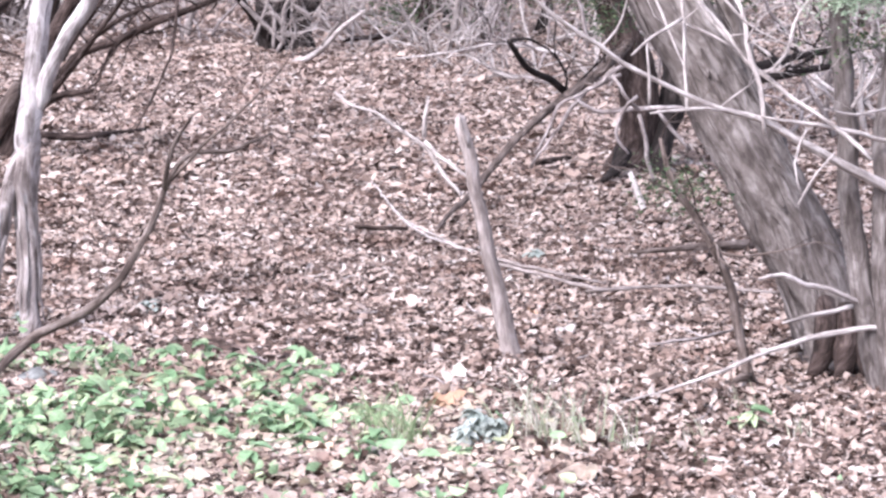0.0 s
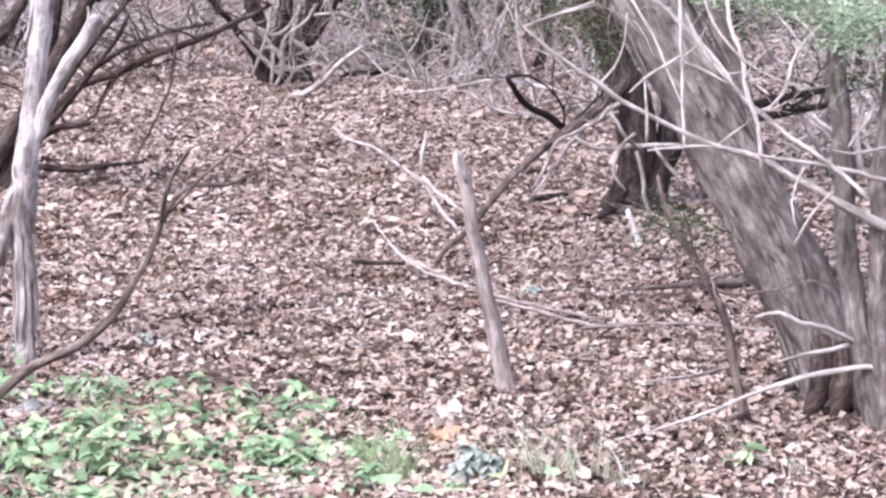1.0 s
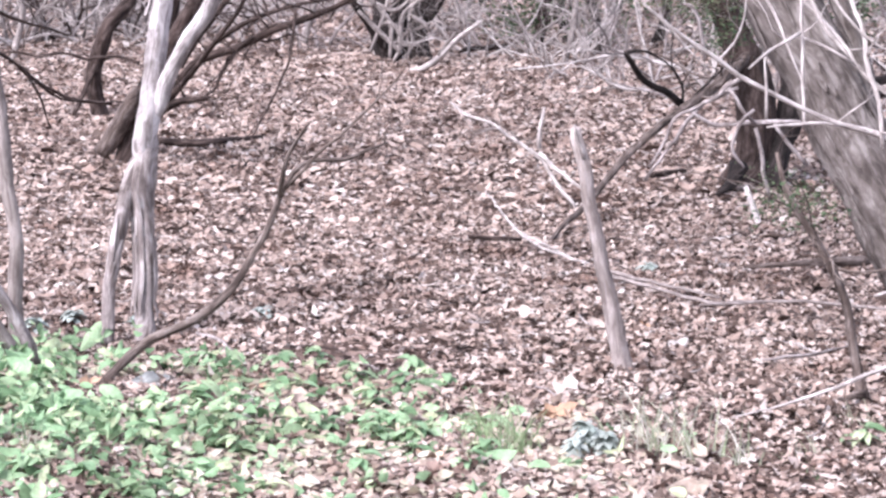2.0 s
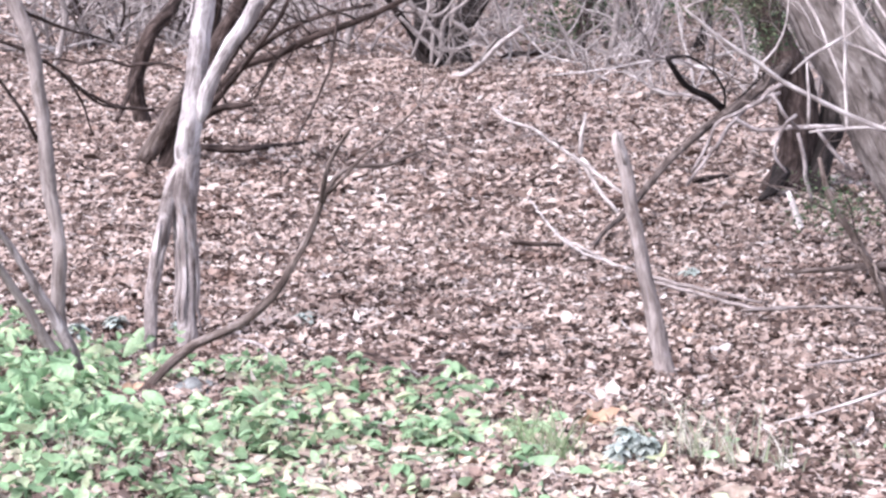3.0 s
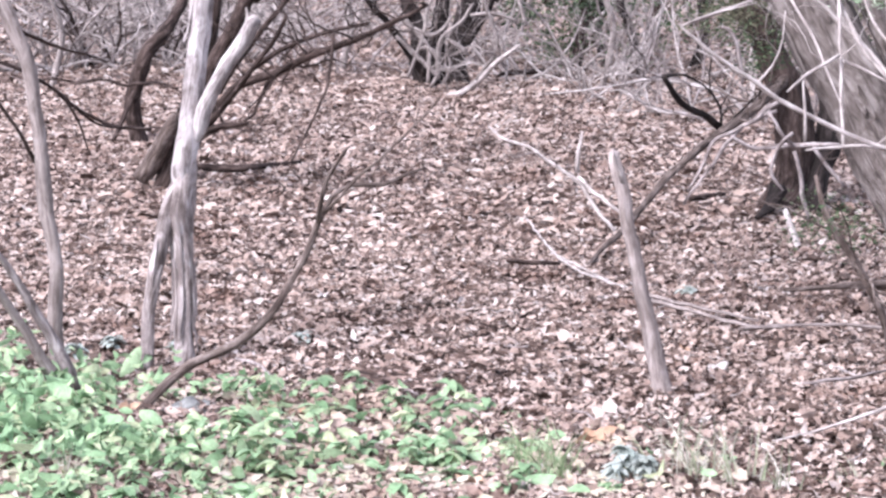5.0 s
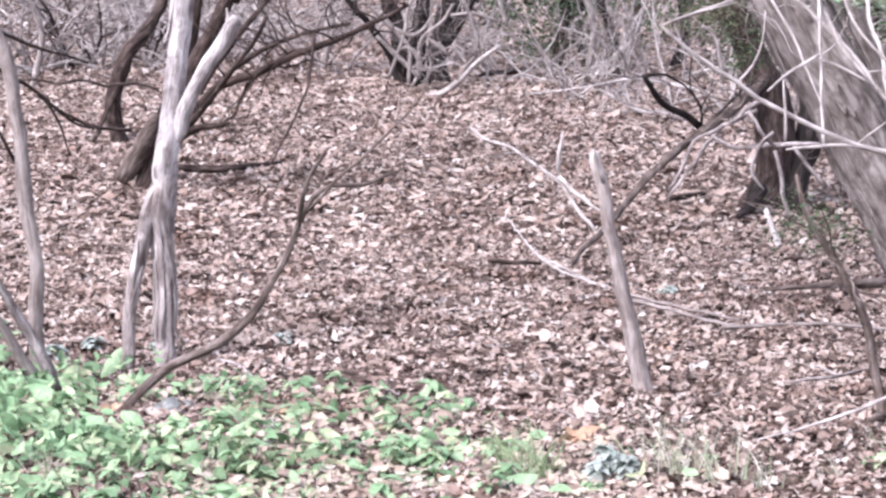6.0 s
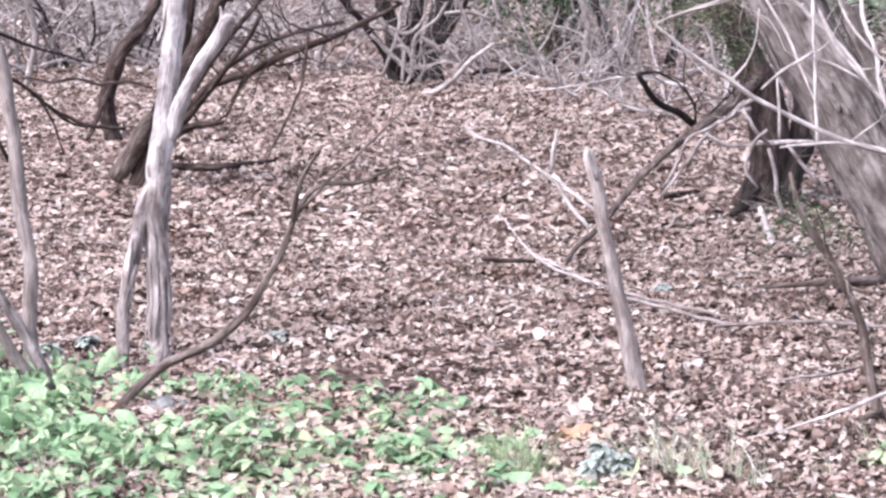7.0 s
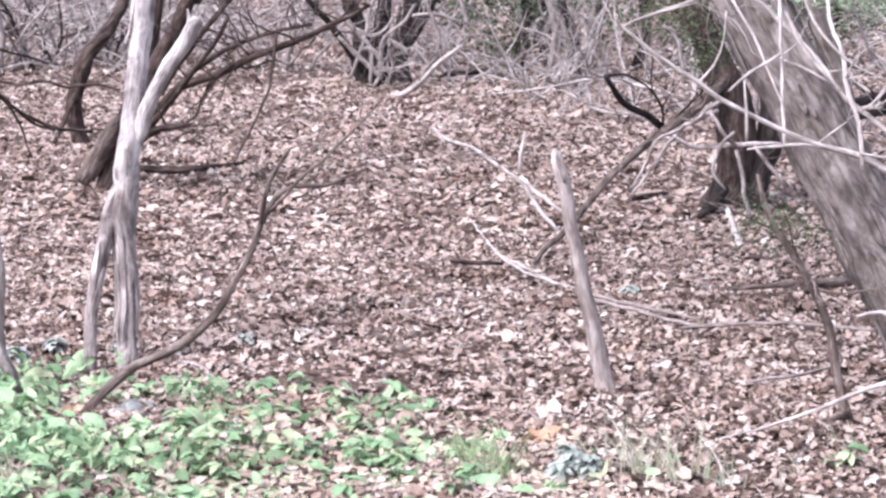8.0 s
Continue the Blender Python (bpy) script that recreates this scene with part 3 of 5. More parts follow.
# far dark tree
far_tree = thing("tree", "dark far tree with pale dead twigs round trunks", "tree", (0.03, 19.74, 0.00))
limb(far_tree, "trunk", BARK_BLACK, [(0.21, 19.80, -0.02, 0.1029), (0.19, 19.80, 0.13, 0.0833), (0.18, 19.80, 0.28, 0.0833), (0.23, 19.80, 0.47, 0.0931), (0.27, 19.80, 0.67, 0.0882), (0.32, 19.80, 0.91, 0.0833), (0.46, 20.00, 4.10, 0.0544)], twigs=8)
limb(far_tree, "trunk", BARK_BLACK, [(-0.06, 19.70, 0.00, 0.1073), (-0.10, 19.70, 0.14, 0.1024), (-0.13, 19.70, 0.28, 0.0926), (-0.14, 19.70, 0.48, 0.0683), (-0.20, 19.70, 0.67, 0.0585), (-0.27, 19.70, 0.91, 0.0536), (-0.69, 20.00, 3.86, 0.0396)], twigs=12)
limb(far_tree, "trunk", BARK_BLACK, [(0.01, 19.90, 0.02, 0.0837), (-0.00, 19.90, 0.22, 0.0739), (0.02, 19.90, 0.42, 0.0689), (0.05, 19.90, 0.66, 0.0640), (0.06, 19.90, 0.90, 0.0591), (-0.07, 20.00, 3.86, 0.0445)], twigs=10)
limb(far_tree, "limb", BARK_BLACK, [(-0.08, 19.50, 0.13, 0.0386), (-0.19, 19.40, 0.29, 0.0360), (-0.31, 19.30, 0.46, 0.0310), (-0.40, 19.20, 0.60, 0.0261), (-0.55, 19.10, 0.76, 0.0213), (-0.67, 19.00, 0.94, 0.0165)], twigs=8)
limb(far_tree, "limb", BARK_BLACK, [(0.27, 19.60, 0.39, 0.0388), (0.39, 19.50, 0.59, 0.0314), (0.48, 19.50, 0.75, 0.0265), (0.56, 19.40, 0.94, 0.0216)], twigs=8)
limb(far_tree, "twig", BARK_BRUSH, [(-0.40, 19.10, 0.76, 0.0118), (-0.22, 19.10, 0.58, 0.0165), (-0.04, 19.10, 0.49, 0.0189), (0.07, 19.10, 0.55, 0.0142), (0.14, 19.10, 0.66, 0.0095)], twigs=3)
limb(far_tree, "twig", BARK_BRUSH, [(-0.15, 19.10, 0.36, 0.0142), (-0.07, 19.10, 0.39, 0.0189), (0.01, 19.10, 0.31, 0.0189), (0.03, 19.10, 0.19, 0.0165), (-0.03, 19.10, 0.07, 0.0142)], twigs=3)
limb(far_tree, "twig", BARK_BRUSH, [(-0.33, 19.10, 0.49, 0.0142), (-0.19, 19.10, 0.35, 0.0213), (-0.06, 19.10, 0.23, 0.0213), (0.04, 19.10, 0.13, 0.0165)], twigs=3)
limb(far_tree, "twig", BARK_BRUSH, [(-0.06, 19.10, 0.09, 0.0142), (-0.05, 19.10, 0.28, 0.0213), (-0.07, 19.10, 0.42, 0.0189), (-0.19, 19.10, 0.55, 0.0165), (-0.29, 19.10, 0.70, 0.0142)], twigs=3)
limb(far_tree, "twig", BARK_BRUSH, [(0.11, 19.10, 0.46, 0.0165), (0.20, 19.10, 0.40, 0.0213), (0.27, 19.10, 0.33, 0.0142)], twigs=3)
limb(far_tree, "twig", BARK_BRUSH, [(0.01, 19.10, 0.14, 0.0165), (0.03, 19.10, 0.33, 0.0189), (0.07, 19.10, 0.49, 0.0165), (0.22, 19.10, 0.61, 0.0142), (0.31, 19.10, 0.75, 0.0118)], twigs=3)
limb(far_tree, "twig", BARK_BRUSH, [(0.39, 19.10, 0.80, 0.0165), (0.46, 19.10, 0.64, 0.0189), (0.51, 19.10, 0.49, 0.0165), (0.53, 19.10, 0.38, 0.0095)], twigs=3)
limb(far_tree, "twig", BARK_BRUSH, [(0.68, 19.10, 0.82, 0.0165), (0.73, 19.10, 0.66, 0.0189), (0.77, 19.10, 0.57, 0.0118)], twigs=3)
limb(far_tree, "twig", BARK_BRUSH, [(0.29, 19.10, 0.66, 0.0142), (0.50, 19.10, 0.67, 0.0165), (0.69, 19.10, 0.61, 0.0118)], twigs=3)
limb(far_tree, "twig", BARK_BRUSH, [(-0.23, 19.10, 0.14, 0.0142), (-0.09, 19.10, 0.52, 0.0165), (-0.07, 19.10, 0.70, 0.0165), (0.03, 19.10, 0.89, 0.0118)], twigs=3)
limb(far_tree, "twig", BARK_BRUSH, [(0.07, 19.10, 0.09, 0.0142), (0.13, 19.10, 0.23, 0.0142), (0.10, 19.10, 0.35, 0.0118)], twigs=3)
limb(far_tree, "twig", BARK_BRUSH, [(-0.68, 19.10, 0.84, 0.0142), (-0.56, 19.10, 0.61, 0.0165), (-0.53, 19.10, 0.52, 0.0095)], twigs=3)
limb(far_tree, "limb", BARK_PALE, [(0.11, 18.60, 0.03, 0.0230), (0.24, 18.50, 0.08, 0.0252), (0.36, 18.40, 0.18, 0.0250), (0.51, 18.30, 0.34, 0.0204), (0.67, 18.20, 0.47, 0.0135)], twigs=2)
limb(far_tree, "twig", BARK_BRUSH, [(0.34, 18.40, 0.17, 0.0182), (0.40, 18.35, 0.27, 0.0182), (0.47, 18.30, 0.37, 0.0091)])

# pale dead limbs low in the far brush
dead_limb = thing("dead_limb", "pale broken dead limb leaning in far brush", "branch", (1.39, 22.84, 0.00), "dead limbs in the brush")
limb(dead_limb, "stem", BARK_PALE, [(1.33, 22.69, -0.03, 0.0177), (1.43, 22.69, 0.12, 0.0216), (1.52, 22.69, 0.31, 0.0236), (1.63, 22.69, 0.44, 0.0216), (1.75, 22.69, 0.56, 0.0197), (1.93, 22.69, 0.85, 0.0158)], twigs=4)
limb(dead_limb, "branch", BARK_BRUSH, [(1.41, 22.69, 0.11, 0.0158), (1.38, 22.69, 0.29, 0.0177), (1.41, 22.69, 0.48, 0.0177), (1.46, 22.69, 0.74, 0.0138)], twigs=3)
limb(dead_limb, "branch", BARK_BRUSH, [(1.49, 22.69, 0.24, 0.0138), (1.66, 22.69, 0.21, 0.0158), (1.82, 22.69, 0.29, 0.0138), (2.05, 22.69, 0.27, 0.0098)], twigs=3)

# dark bare stems at the back
back_tree = thing("tree", "thin dark bare tree in far brush", "tree", (1.89, 20.76, 0.00), "dark stems in the brush")
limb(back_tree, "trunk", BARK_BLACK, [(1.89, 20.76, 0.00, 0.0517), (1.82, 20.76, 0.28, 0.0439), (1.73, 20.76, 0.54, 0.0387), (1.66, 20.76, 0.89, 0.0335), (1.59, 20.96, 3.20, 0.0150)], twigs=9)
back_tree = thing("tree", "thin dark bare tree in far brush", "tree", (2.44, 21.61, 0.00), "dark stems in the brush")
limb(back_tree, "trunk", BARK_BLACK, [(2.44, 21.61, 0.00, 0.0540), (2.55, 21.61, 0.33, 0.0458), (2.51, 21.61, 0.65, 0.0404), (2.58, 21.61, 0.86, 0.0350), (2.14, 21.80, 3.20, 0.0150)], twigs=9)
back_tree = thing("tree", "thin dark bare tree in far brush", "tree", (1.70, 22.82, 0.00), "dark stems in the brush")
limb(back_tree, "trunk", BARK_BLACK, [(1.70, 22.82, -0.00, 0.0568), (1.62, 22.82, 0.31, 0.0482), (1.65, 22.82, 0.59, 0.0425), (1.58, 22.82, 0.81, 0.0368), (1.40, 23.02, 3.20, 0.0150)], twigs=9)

# twisted dark tree on the far edge
twisted_tree = thing("tree", "dark twisted juniper with flared base and hollow", "tree", (1.88, 11.87, 0.00))
limb(twisted_tree, "trunk", BARK_DARK, [(1.85, 11.90, -0.04, 0.1385), (1.88, 11.97, 0.14, 0.0967), (1.91, 12.03, 0.36, 0.1031), (1.89, 12.10, 0.58, 0.0974), (1.81, 12.17, 0.79, 0.0793), (1.72, 12.23, 1.00, 0.0704), (1.66, 12.30, 1.24, 0.0645), (1.70, 12.60, 2.90, 0.0800), (1.50, 12.90, 3.90, 0.0400)], twigs=10)
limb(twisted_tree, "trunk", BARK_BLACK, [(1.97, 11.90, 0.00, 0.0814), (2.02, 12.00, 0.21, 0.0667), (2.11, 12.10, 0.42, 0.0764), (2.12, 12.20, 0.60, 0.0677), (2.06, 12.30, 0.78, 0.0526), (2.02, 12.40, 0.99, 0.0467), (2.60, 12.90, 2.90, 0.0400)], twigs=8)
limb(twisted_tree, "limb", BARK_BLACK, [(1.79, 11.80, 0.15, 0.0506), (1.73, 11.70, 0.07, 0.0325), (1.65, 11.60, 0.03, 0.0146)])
slant = limb(twisted_tree, "limb", BARK_BROWN, [(0.64, 10.10, -0.03, 0.0089), (0.77, 10.39, 0.06, 0.0117), (0.90, 10.67, 0.12, 0.0147), (1.03, 10.96, 0.21, 0.0165), (1.22, 11.24, 0.35, 0.0183), (1.45, 11.53, 0.48, 0.0217), (1.67, 11.81, 0.58, 0.0267), (1.86, 12.10, 0.70, 0.0304)], twigs=5)
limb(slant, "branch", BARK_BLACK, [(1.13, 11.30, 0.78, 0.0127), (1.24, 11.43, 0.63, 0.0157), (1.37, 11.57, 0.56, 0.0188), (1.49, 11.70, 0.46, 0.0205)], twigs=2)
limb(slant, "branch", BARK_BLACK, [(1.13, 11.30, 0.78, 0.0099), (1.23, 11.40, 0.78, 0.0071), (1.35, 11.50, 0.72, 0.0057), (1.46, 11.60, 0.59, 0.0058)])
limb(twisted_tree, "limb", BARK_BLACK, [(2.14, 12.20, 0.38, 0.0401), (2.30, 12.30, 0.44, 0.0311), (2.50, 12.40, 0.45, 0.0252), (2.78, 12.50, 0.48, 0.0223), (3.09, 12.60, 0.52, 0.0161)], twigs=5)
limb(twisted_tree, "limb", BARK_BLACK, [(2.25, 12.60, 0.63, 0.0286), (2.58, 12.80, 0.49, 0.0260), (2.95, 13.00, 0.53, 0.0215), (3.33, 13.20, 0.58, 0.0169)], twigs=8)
limb(twisted_tree, "twig", BARK_GREY, [(1.73, 11.00, 0.53, 0.0082), (1.66, 11.00, 0.46, 0.0095), (1.63, 11.00, 0.36, 0.0095), (1.65, 11.00, 0.30, 0.0082), (1.69, 11.00, 0.25, 0.0054)])
limb(twisted_tree, "twig", BARK_GREY, [(1.74, 11.00, 0.44, 0.0082), (1.78, 11.00, 0.31, 0.0109), (1.79, 11.00, 0.19, 0.0109), (1.82, 11.00, 0.08, 0.0068)])
limb(twisted_tree, "twig", BARK_GREY, [(1.40, 11.20, 1.03, 0.0083), (1.46, 11.20, 1.00, 0.0111), (1.49, 11.20, 0.88, 0.0111), (1.51, 11.20, 0.75, 0.0083)])
limb(twisted_tree, "twig", BARK_GREY, [(1.24, 11.20, 1.05, 0.0069), (1.38, 11.20, 1.10, 0.0097), (1.55, 11.20, 1.16, 0.0083)])
limb(twisted_tree, "twig", BARK_GREY, [(1.69, 11.20, 0.66, 0.0111), (1.58, 11.20, 0.59, 0.0111), (1.46, 11.20, 0.48, 0.0111), (1.34, 11.20, 0.32, 0.0097), (1.23, 11.20, 0.15, 0.0069)])
limb(twisted_tree, "twig", BARK_GREY, [(1.68, 11.20, 0.62, 0.0083), (1.53, 11.20, 0.55, 0.0083), (1.37, 11.20, 0.46, 0.0083), (1.31, 11.20, 0.33, 0.0083), (1.25, 11.20, 0.22, 0.0055)])
limb(twisted_tree, "twig", BARK_GREY, [(1.74, 11.00, 0.46, 0.0095), (1.66, 11.00, 0.54, 0.0109), (1.61, 11.00, 0.63, 0.0082)])
limb(twisted_tree, "twig", BARK_GREY, [(1.83, 11.00, 0.46, 0.0095), (1.92, 11.00, 0.35, 0.0109), (1.99, 11.00, 0.27, 0.0082)])
limb(twisted_tree, "twig", BARK_GREY, [(1.44, 11.20, 0.51, 0.0083), (1.54, 11.20, 0.44, 0.0111), (1.70, 11.20, 0.44, 0.0125), (1.84, 11.20, 0.45, 0.0111), (2.18, 11.20, 0.44, 0.0083)])
limb(twisted_tree, "root", BARK_DARK, [(1.90, 12.31, 0.22, 0.0457), (1.84, 12.21, 0.11, 0.0453), (1.77, 12.11, 0.04, 0.0360), (1.71, 12.03, -0.01, 0.0179)])
limb(twisted_tree, "root", BARK_DARK, [(1.92, 12.18, 0.21, 0.0452), (1.89, 12.10, 0.08, 0.0419), (1.85, 12.01, -0.01, 0.0327), (1.81, 11.94, -0.05, 0.0148)])
limb(twisted_tree, "root", BARK_DARK, [(2.00, 12.21, 0.20, 0.0423), (2.00, 12.11, 0.08, 0.0390), (2.04, 12.06, -0.01, 0.0299), (2.08, 12.01, -0.05, 0.0119)])

# big leaning juniper
leaning_tree = thing("tree", "large leaning juniper with stringy grey-brown bark", "tree", (1.86, 7.22, 0.00))
limb(leaning_tree, "trunk", BARK_JUNIPER, [(1.89, 7.25, -0.06, 0.1505), (1.88, 7.33, 0.00, 0.1344), (1.84, 7.42, 0.14, 0.1254), (1.77, 7.50, 0.34, 0.1229), (1.67, 7.58, 0.54, 0.1234), (1.57, 7.67, 0.74, 0.1229), (1.47, 7.75, 0.94, 0.1235), (1.37, 7.83, 1.13, 0.1262), (1.29, 7.92, 1.32, 0.1291), (1.23, 8.00, 1.48, 0.1202), (0.90, 8.30, 2.40, 0.1000), (0.50, 8.70, 3.20, 0.0600), (0.20, 8.90, 3.90, 0.0300)], twigs=6, strips=90)
limb(leaning_tree, "limb", BARK_JUNIPER, [(1.64, 7.62, 0.59, 0.0156), (1.61, 7.68, 0.76, 0.0293), (1.60, 7.73, 0.91, 0.0353), (1.57, 7.79, 1.08, 0.0355), (1.52, 7.84, 1.25, 0.0337), (1.49, 7.90, 1.44, 0.0318), (1.50, 8.20, 2.50, 0.0300), (1.50, 8.30, 3.30, 0.0120)], twigs=4)
# root flare in a darker bark than the trunk: shade at the foot as colour
limb(leaning_tree, "root", BARK_DARK, [(1.78, 7.28, 0.24, 0.0306), (1.76, 7.20, 0.17, 0.0356), (1.74, 7.14, 0.09, 0.0353), (1.69, 7.08, 0.03, 0.0175)])
limb(leaning_tree, "root", BARK_DARK, [(1.85, 7.24, 0.23, 0.0394), (1.83, 7.16, 0.16, 0.0408), (1.81, 7.10, 0.09, 0.0404), (1.77, 7.03, 0.03, 0.0209)])
limb(leaning_tree, "root", BARK_DARK, [(1.90, 7.20, 0.22, 0.0392), (1.89, 7.14, 0.14, 0.0406), (1.88, 7.06, 0.08, 0.0402), (1.87, 6.98, 0.03, 0.0207)])

# pale upright stems in front, with long dead branches
pale_tree = thing("tree", "pale grey upright stems with long dead branches", "tree", (1.89, 6.91, 0.00))
limb(pale_tree, "trunk", BARK_JUNIPER, [(1.87, 6.90, 0.01, 0.0418), (1.83, 6.93, 0.24, 0.0380), (1.80, 6.96, 0.42, 0.0361), (1.78, 6.99, 0.67, 0.0342), (1.76, 7.01, 0.93, 0.0333), (1.74, 7.04, 1.16, 0.0333), (1.73, 7.07, 1.37, 0.0325), (1.73, 7.10, 1.47, 0.0307), (1.45, 7.20, 2.50, 0.0300), (1.40, 7.30, 3.30, 0.0120)], twigs=4)
limb(pale_tree, "trunk", BARK_JUNIPER, [(1.90, 6.85, 0.01, 0.0416), (1.88, 6.88, 0.23, 0.0360), (1.86, 6.90, 0.46, 0.0341), (1.86, 6.92, 0.67, 0.0323), (1.88, 6.95, 0.94, 0.0322), (1.92, 6.97, 1.20, 0.0305), (1.97, 7.00, 1.44, 0.0288), (1.90, 7.10, 2.50, 0.0300), (2.00, 7.20, 3.20, 0.0120)])
limb(pale_tree, "branch", BARK_PALE, [(2.01, 6.90, 0.62, 0.0166), (1.87, 6.88, 0.68, 0.0159), (1.69, 6.86, 0.77, 0.0145), (1.56, 6.84, 0.84, 0.0121), (1.45, 6.82, 0.90, 0.0092), (1.32, 6.80, 0.94, 0.0080), (1.16, 6.78, 1.01, 0.0073), (1.02, 6.76, 1.08, 0.0073), (0.95, 6.74, 1.13, 0.0067), (0.84, 6.72, 1.20, 0.0067), (0.72, 6.70, 1.30, 0.0040)], twigs=1)
limb(pale_tree, "branch", BARK_PALE, [(2.00, 6.90, 0.79, 0.0083), (1.87, 6.88, 0.82, 0.0076), (1.74, 6.85, 0.86, 0.0070), (1.63, 6.83, 0.88, 0.0069), (1.45, 6.80, 0.91, 0.0034)], twigs=1)
limb(pale_tree, "branch", BARK_PALE, [(1.78, 6.75, 0.78, 0.0069), (1.67, 6.80, 0.88, 0.0069), (1.56, 6.85, 0.96, 0.0069), (1.46, 6.90, 1.04, 0.0075), (1.40, 6.95, 1.11, 0.0076), (1.32, 7.00, 1.21, 0.0082), (1.24, 7.05, 1.30, 0.0082), (1.16, 7.10, 1.38, 0.0082)], twigs=2)
limb(pale_tree, "branch", BARK_PALE, [(1.33, 6.80, 0.93, 0.0046), (1.20, 6.78, 0.94, 0.0051), (1.10, 6.75, 0.93, 0.0027)])
limb(pale_tree, "branch", BARK_PALE, [(1.23, 6.85, 0.93, 0.0046), (1.23, 6.89, 1.06, 0.0052), (1.23, 6.92, 1.20, 0.0052), (1.23, 6.96, 1.34, 0.0052), (1.23, 7.00, 1.44, 0.0052)], twigs=1)
limb(pale_tree, "branch", BARK_PALE, [(1.09, 6.70, 0.96, 0.0050), (1.09, 6.70, 1.05, 0.0045), (1.08, 6.70, 1.14, 0.0020)])
limb(pale_tree, "branch", BARK_PALE, [(1.46, 6.80, 0.86, 0.0069), (1.46, 6.83, 0.95, 0.0069), (1.45, 6.87, 1.04, 0.0081), (1.42, 6.90, 1.12, 0.0087), (1.41, 6.93, 1.23, 0.0081), (1.38, 6.97, 1.31, 0.0075), (1.38, 7.00, 1.42, 0.0070)], twigs=2)
limb(pale_tree, "branch", BARK_PALE, [(1.22, 6.90, 1.20, 0.0052), (1.12, 6.85, 1.15, 0.0051), (1.05, 6.80, 1.10, 0.0024)])
limb(pale_tree, "branch", BARK_PALE, [(1.24, 6.95, 1.18, 0.0052), (1.31, 6.92, 1.15, 0.0058), (1.38, 6.90, 1.11, 0.0028)])
limb(pale_tree, "branch", BARK_PALE, [(1.46, 6.85, 1.03, 0.0046), (1.54, 6.89, 1.09, 0.0052), (1.57, 6.92, 1.18, 0.0052), (1.65, 6.96, 1.28, 0.0047), (1.74, 7.00, 1.33, 0.0021)], twigs=1)
limb(pale_tree, "branch", BARK_PALE, [(1.87, 6.90, 0.92, 0.0053), (1.75, 6.85, 0.91, 0.0041), (1.64, 6.80, 0.93, 0.0017)])
limb(pale_tree, "branch", BARK_PALE, [(1.74, 6.85, 0.93, 0.0058), (1.81, 6.88, 1.02, 0.0064), (1.83, 6.90, 1.06, 0.0035)])
limb(pale_tree, "branch", BARK_PALE, [(1.21, 7.00, 1.40, 0.0070), (1.27, 6.97, 1.28, 0.0064), (1.32, 6.93, 1.19, 0.0058), (1.39, 6.90, 1.10, 0.0028)])
limb(pale_tree, "branch", BARK_PALE, [(1.57, 6.80, 0.64, 0.0046), (1.62, 6.80, 0.73, 0.0040), (1.68, 6.80, 0.80, 0.0021)])
limb(pale_tree, "branch", BARK_PALE, [(1.07, 7.00, 1.39, 0.0046), (1.14, 6.97, 1.27, 0.0046), (1.20, 6.93, 1.13, 0.0040), (1.24, 6.90, 1.03, 0.0017)], twigs=1)
limb(pale_tree, "branch", BARK_PALE, [(0.95, 6.75, 1.13, 0.0034), (1.00, 6.77, 1.18, 0.0034), (1.03, 6.78, 1.26, 0.0028), (1.04, 6.80, 1.34, 0.0015)], twigs=2)
limb(pale_tree, "branch", BARK_PALE, [(1.30, 7.00, 1.40, 0.0052), (1.33, 6.95, 1.30, 0.0046), (1.42, 6.90, 1.19, 0.0040), (1.54, 6.85, 1.12, 0.0015)], twigs=2)
limb(pale_tree, "branch", BARK_PALE, [(1.59, 6.80, 0.87, 0.0040), (1.55, 6.78, 0.77, 0.0034), (1.57, 6.75, 0.67, 0.0015)])
limb(pale_tree, "branch", BARK_PALE, [(0.72, 6.70, 1.30, 0.0033), (0.78, 6.70, 1.33, 0.0029), (0.86, 6.70, 1.35, 0.0023), (0.94, 6.70, 1.37, 0.0015)], twigs=1)
limb(pale_tree, "branch", BARK_PALE, [(1.85, 6.95, 0.30, 0.0100), (1.79, 6.91, 0.32, 0.0090), (1.65, 6.88, 0.37, 0.0080), (1.54, 6.84, 0.41, 0.0071), (1.45, 6.80, 0.41, 0.0044)])
limb(pale_tree, "branch", BARK_PALE, [(1.87, 6.95, 0.29, 0.0100), (1.72, 6.90, 0.29, 0.0081), (1.62, 6.85, 0.28, 0.0062), (1.53, 6.80, 0.27, 0.0044)])
limb(pale_tree, "branch", BARK_PALE, [(1.90, 6.90, 0.22, 0.0090), (1.86, 6.88, 0.23, 0.0090), (1.73, 6.86, 0.23, 0.0080), (1.61, 6.84, 0.21, 0.0080), (1.49, 6.81, 0.18, 0.0071), (1.38, 6.79, 0.14, 0.0062), (1.22, 6.77, 0.09, 0.0052), (1.02, 6.75, 0.04, 0.0026)])

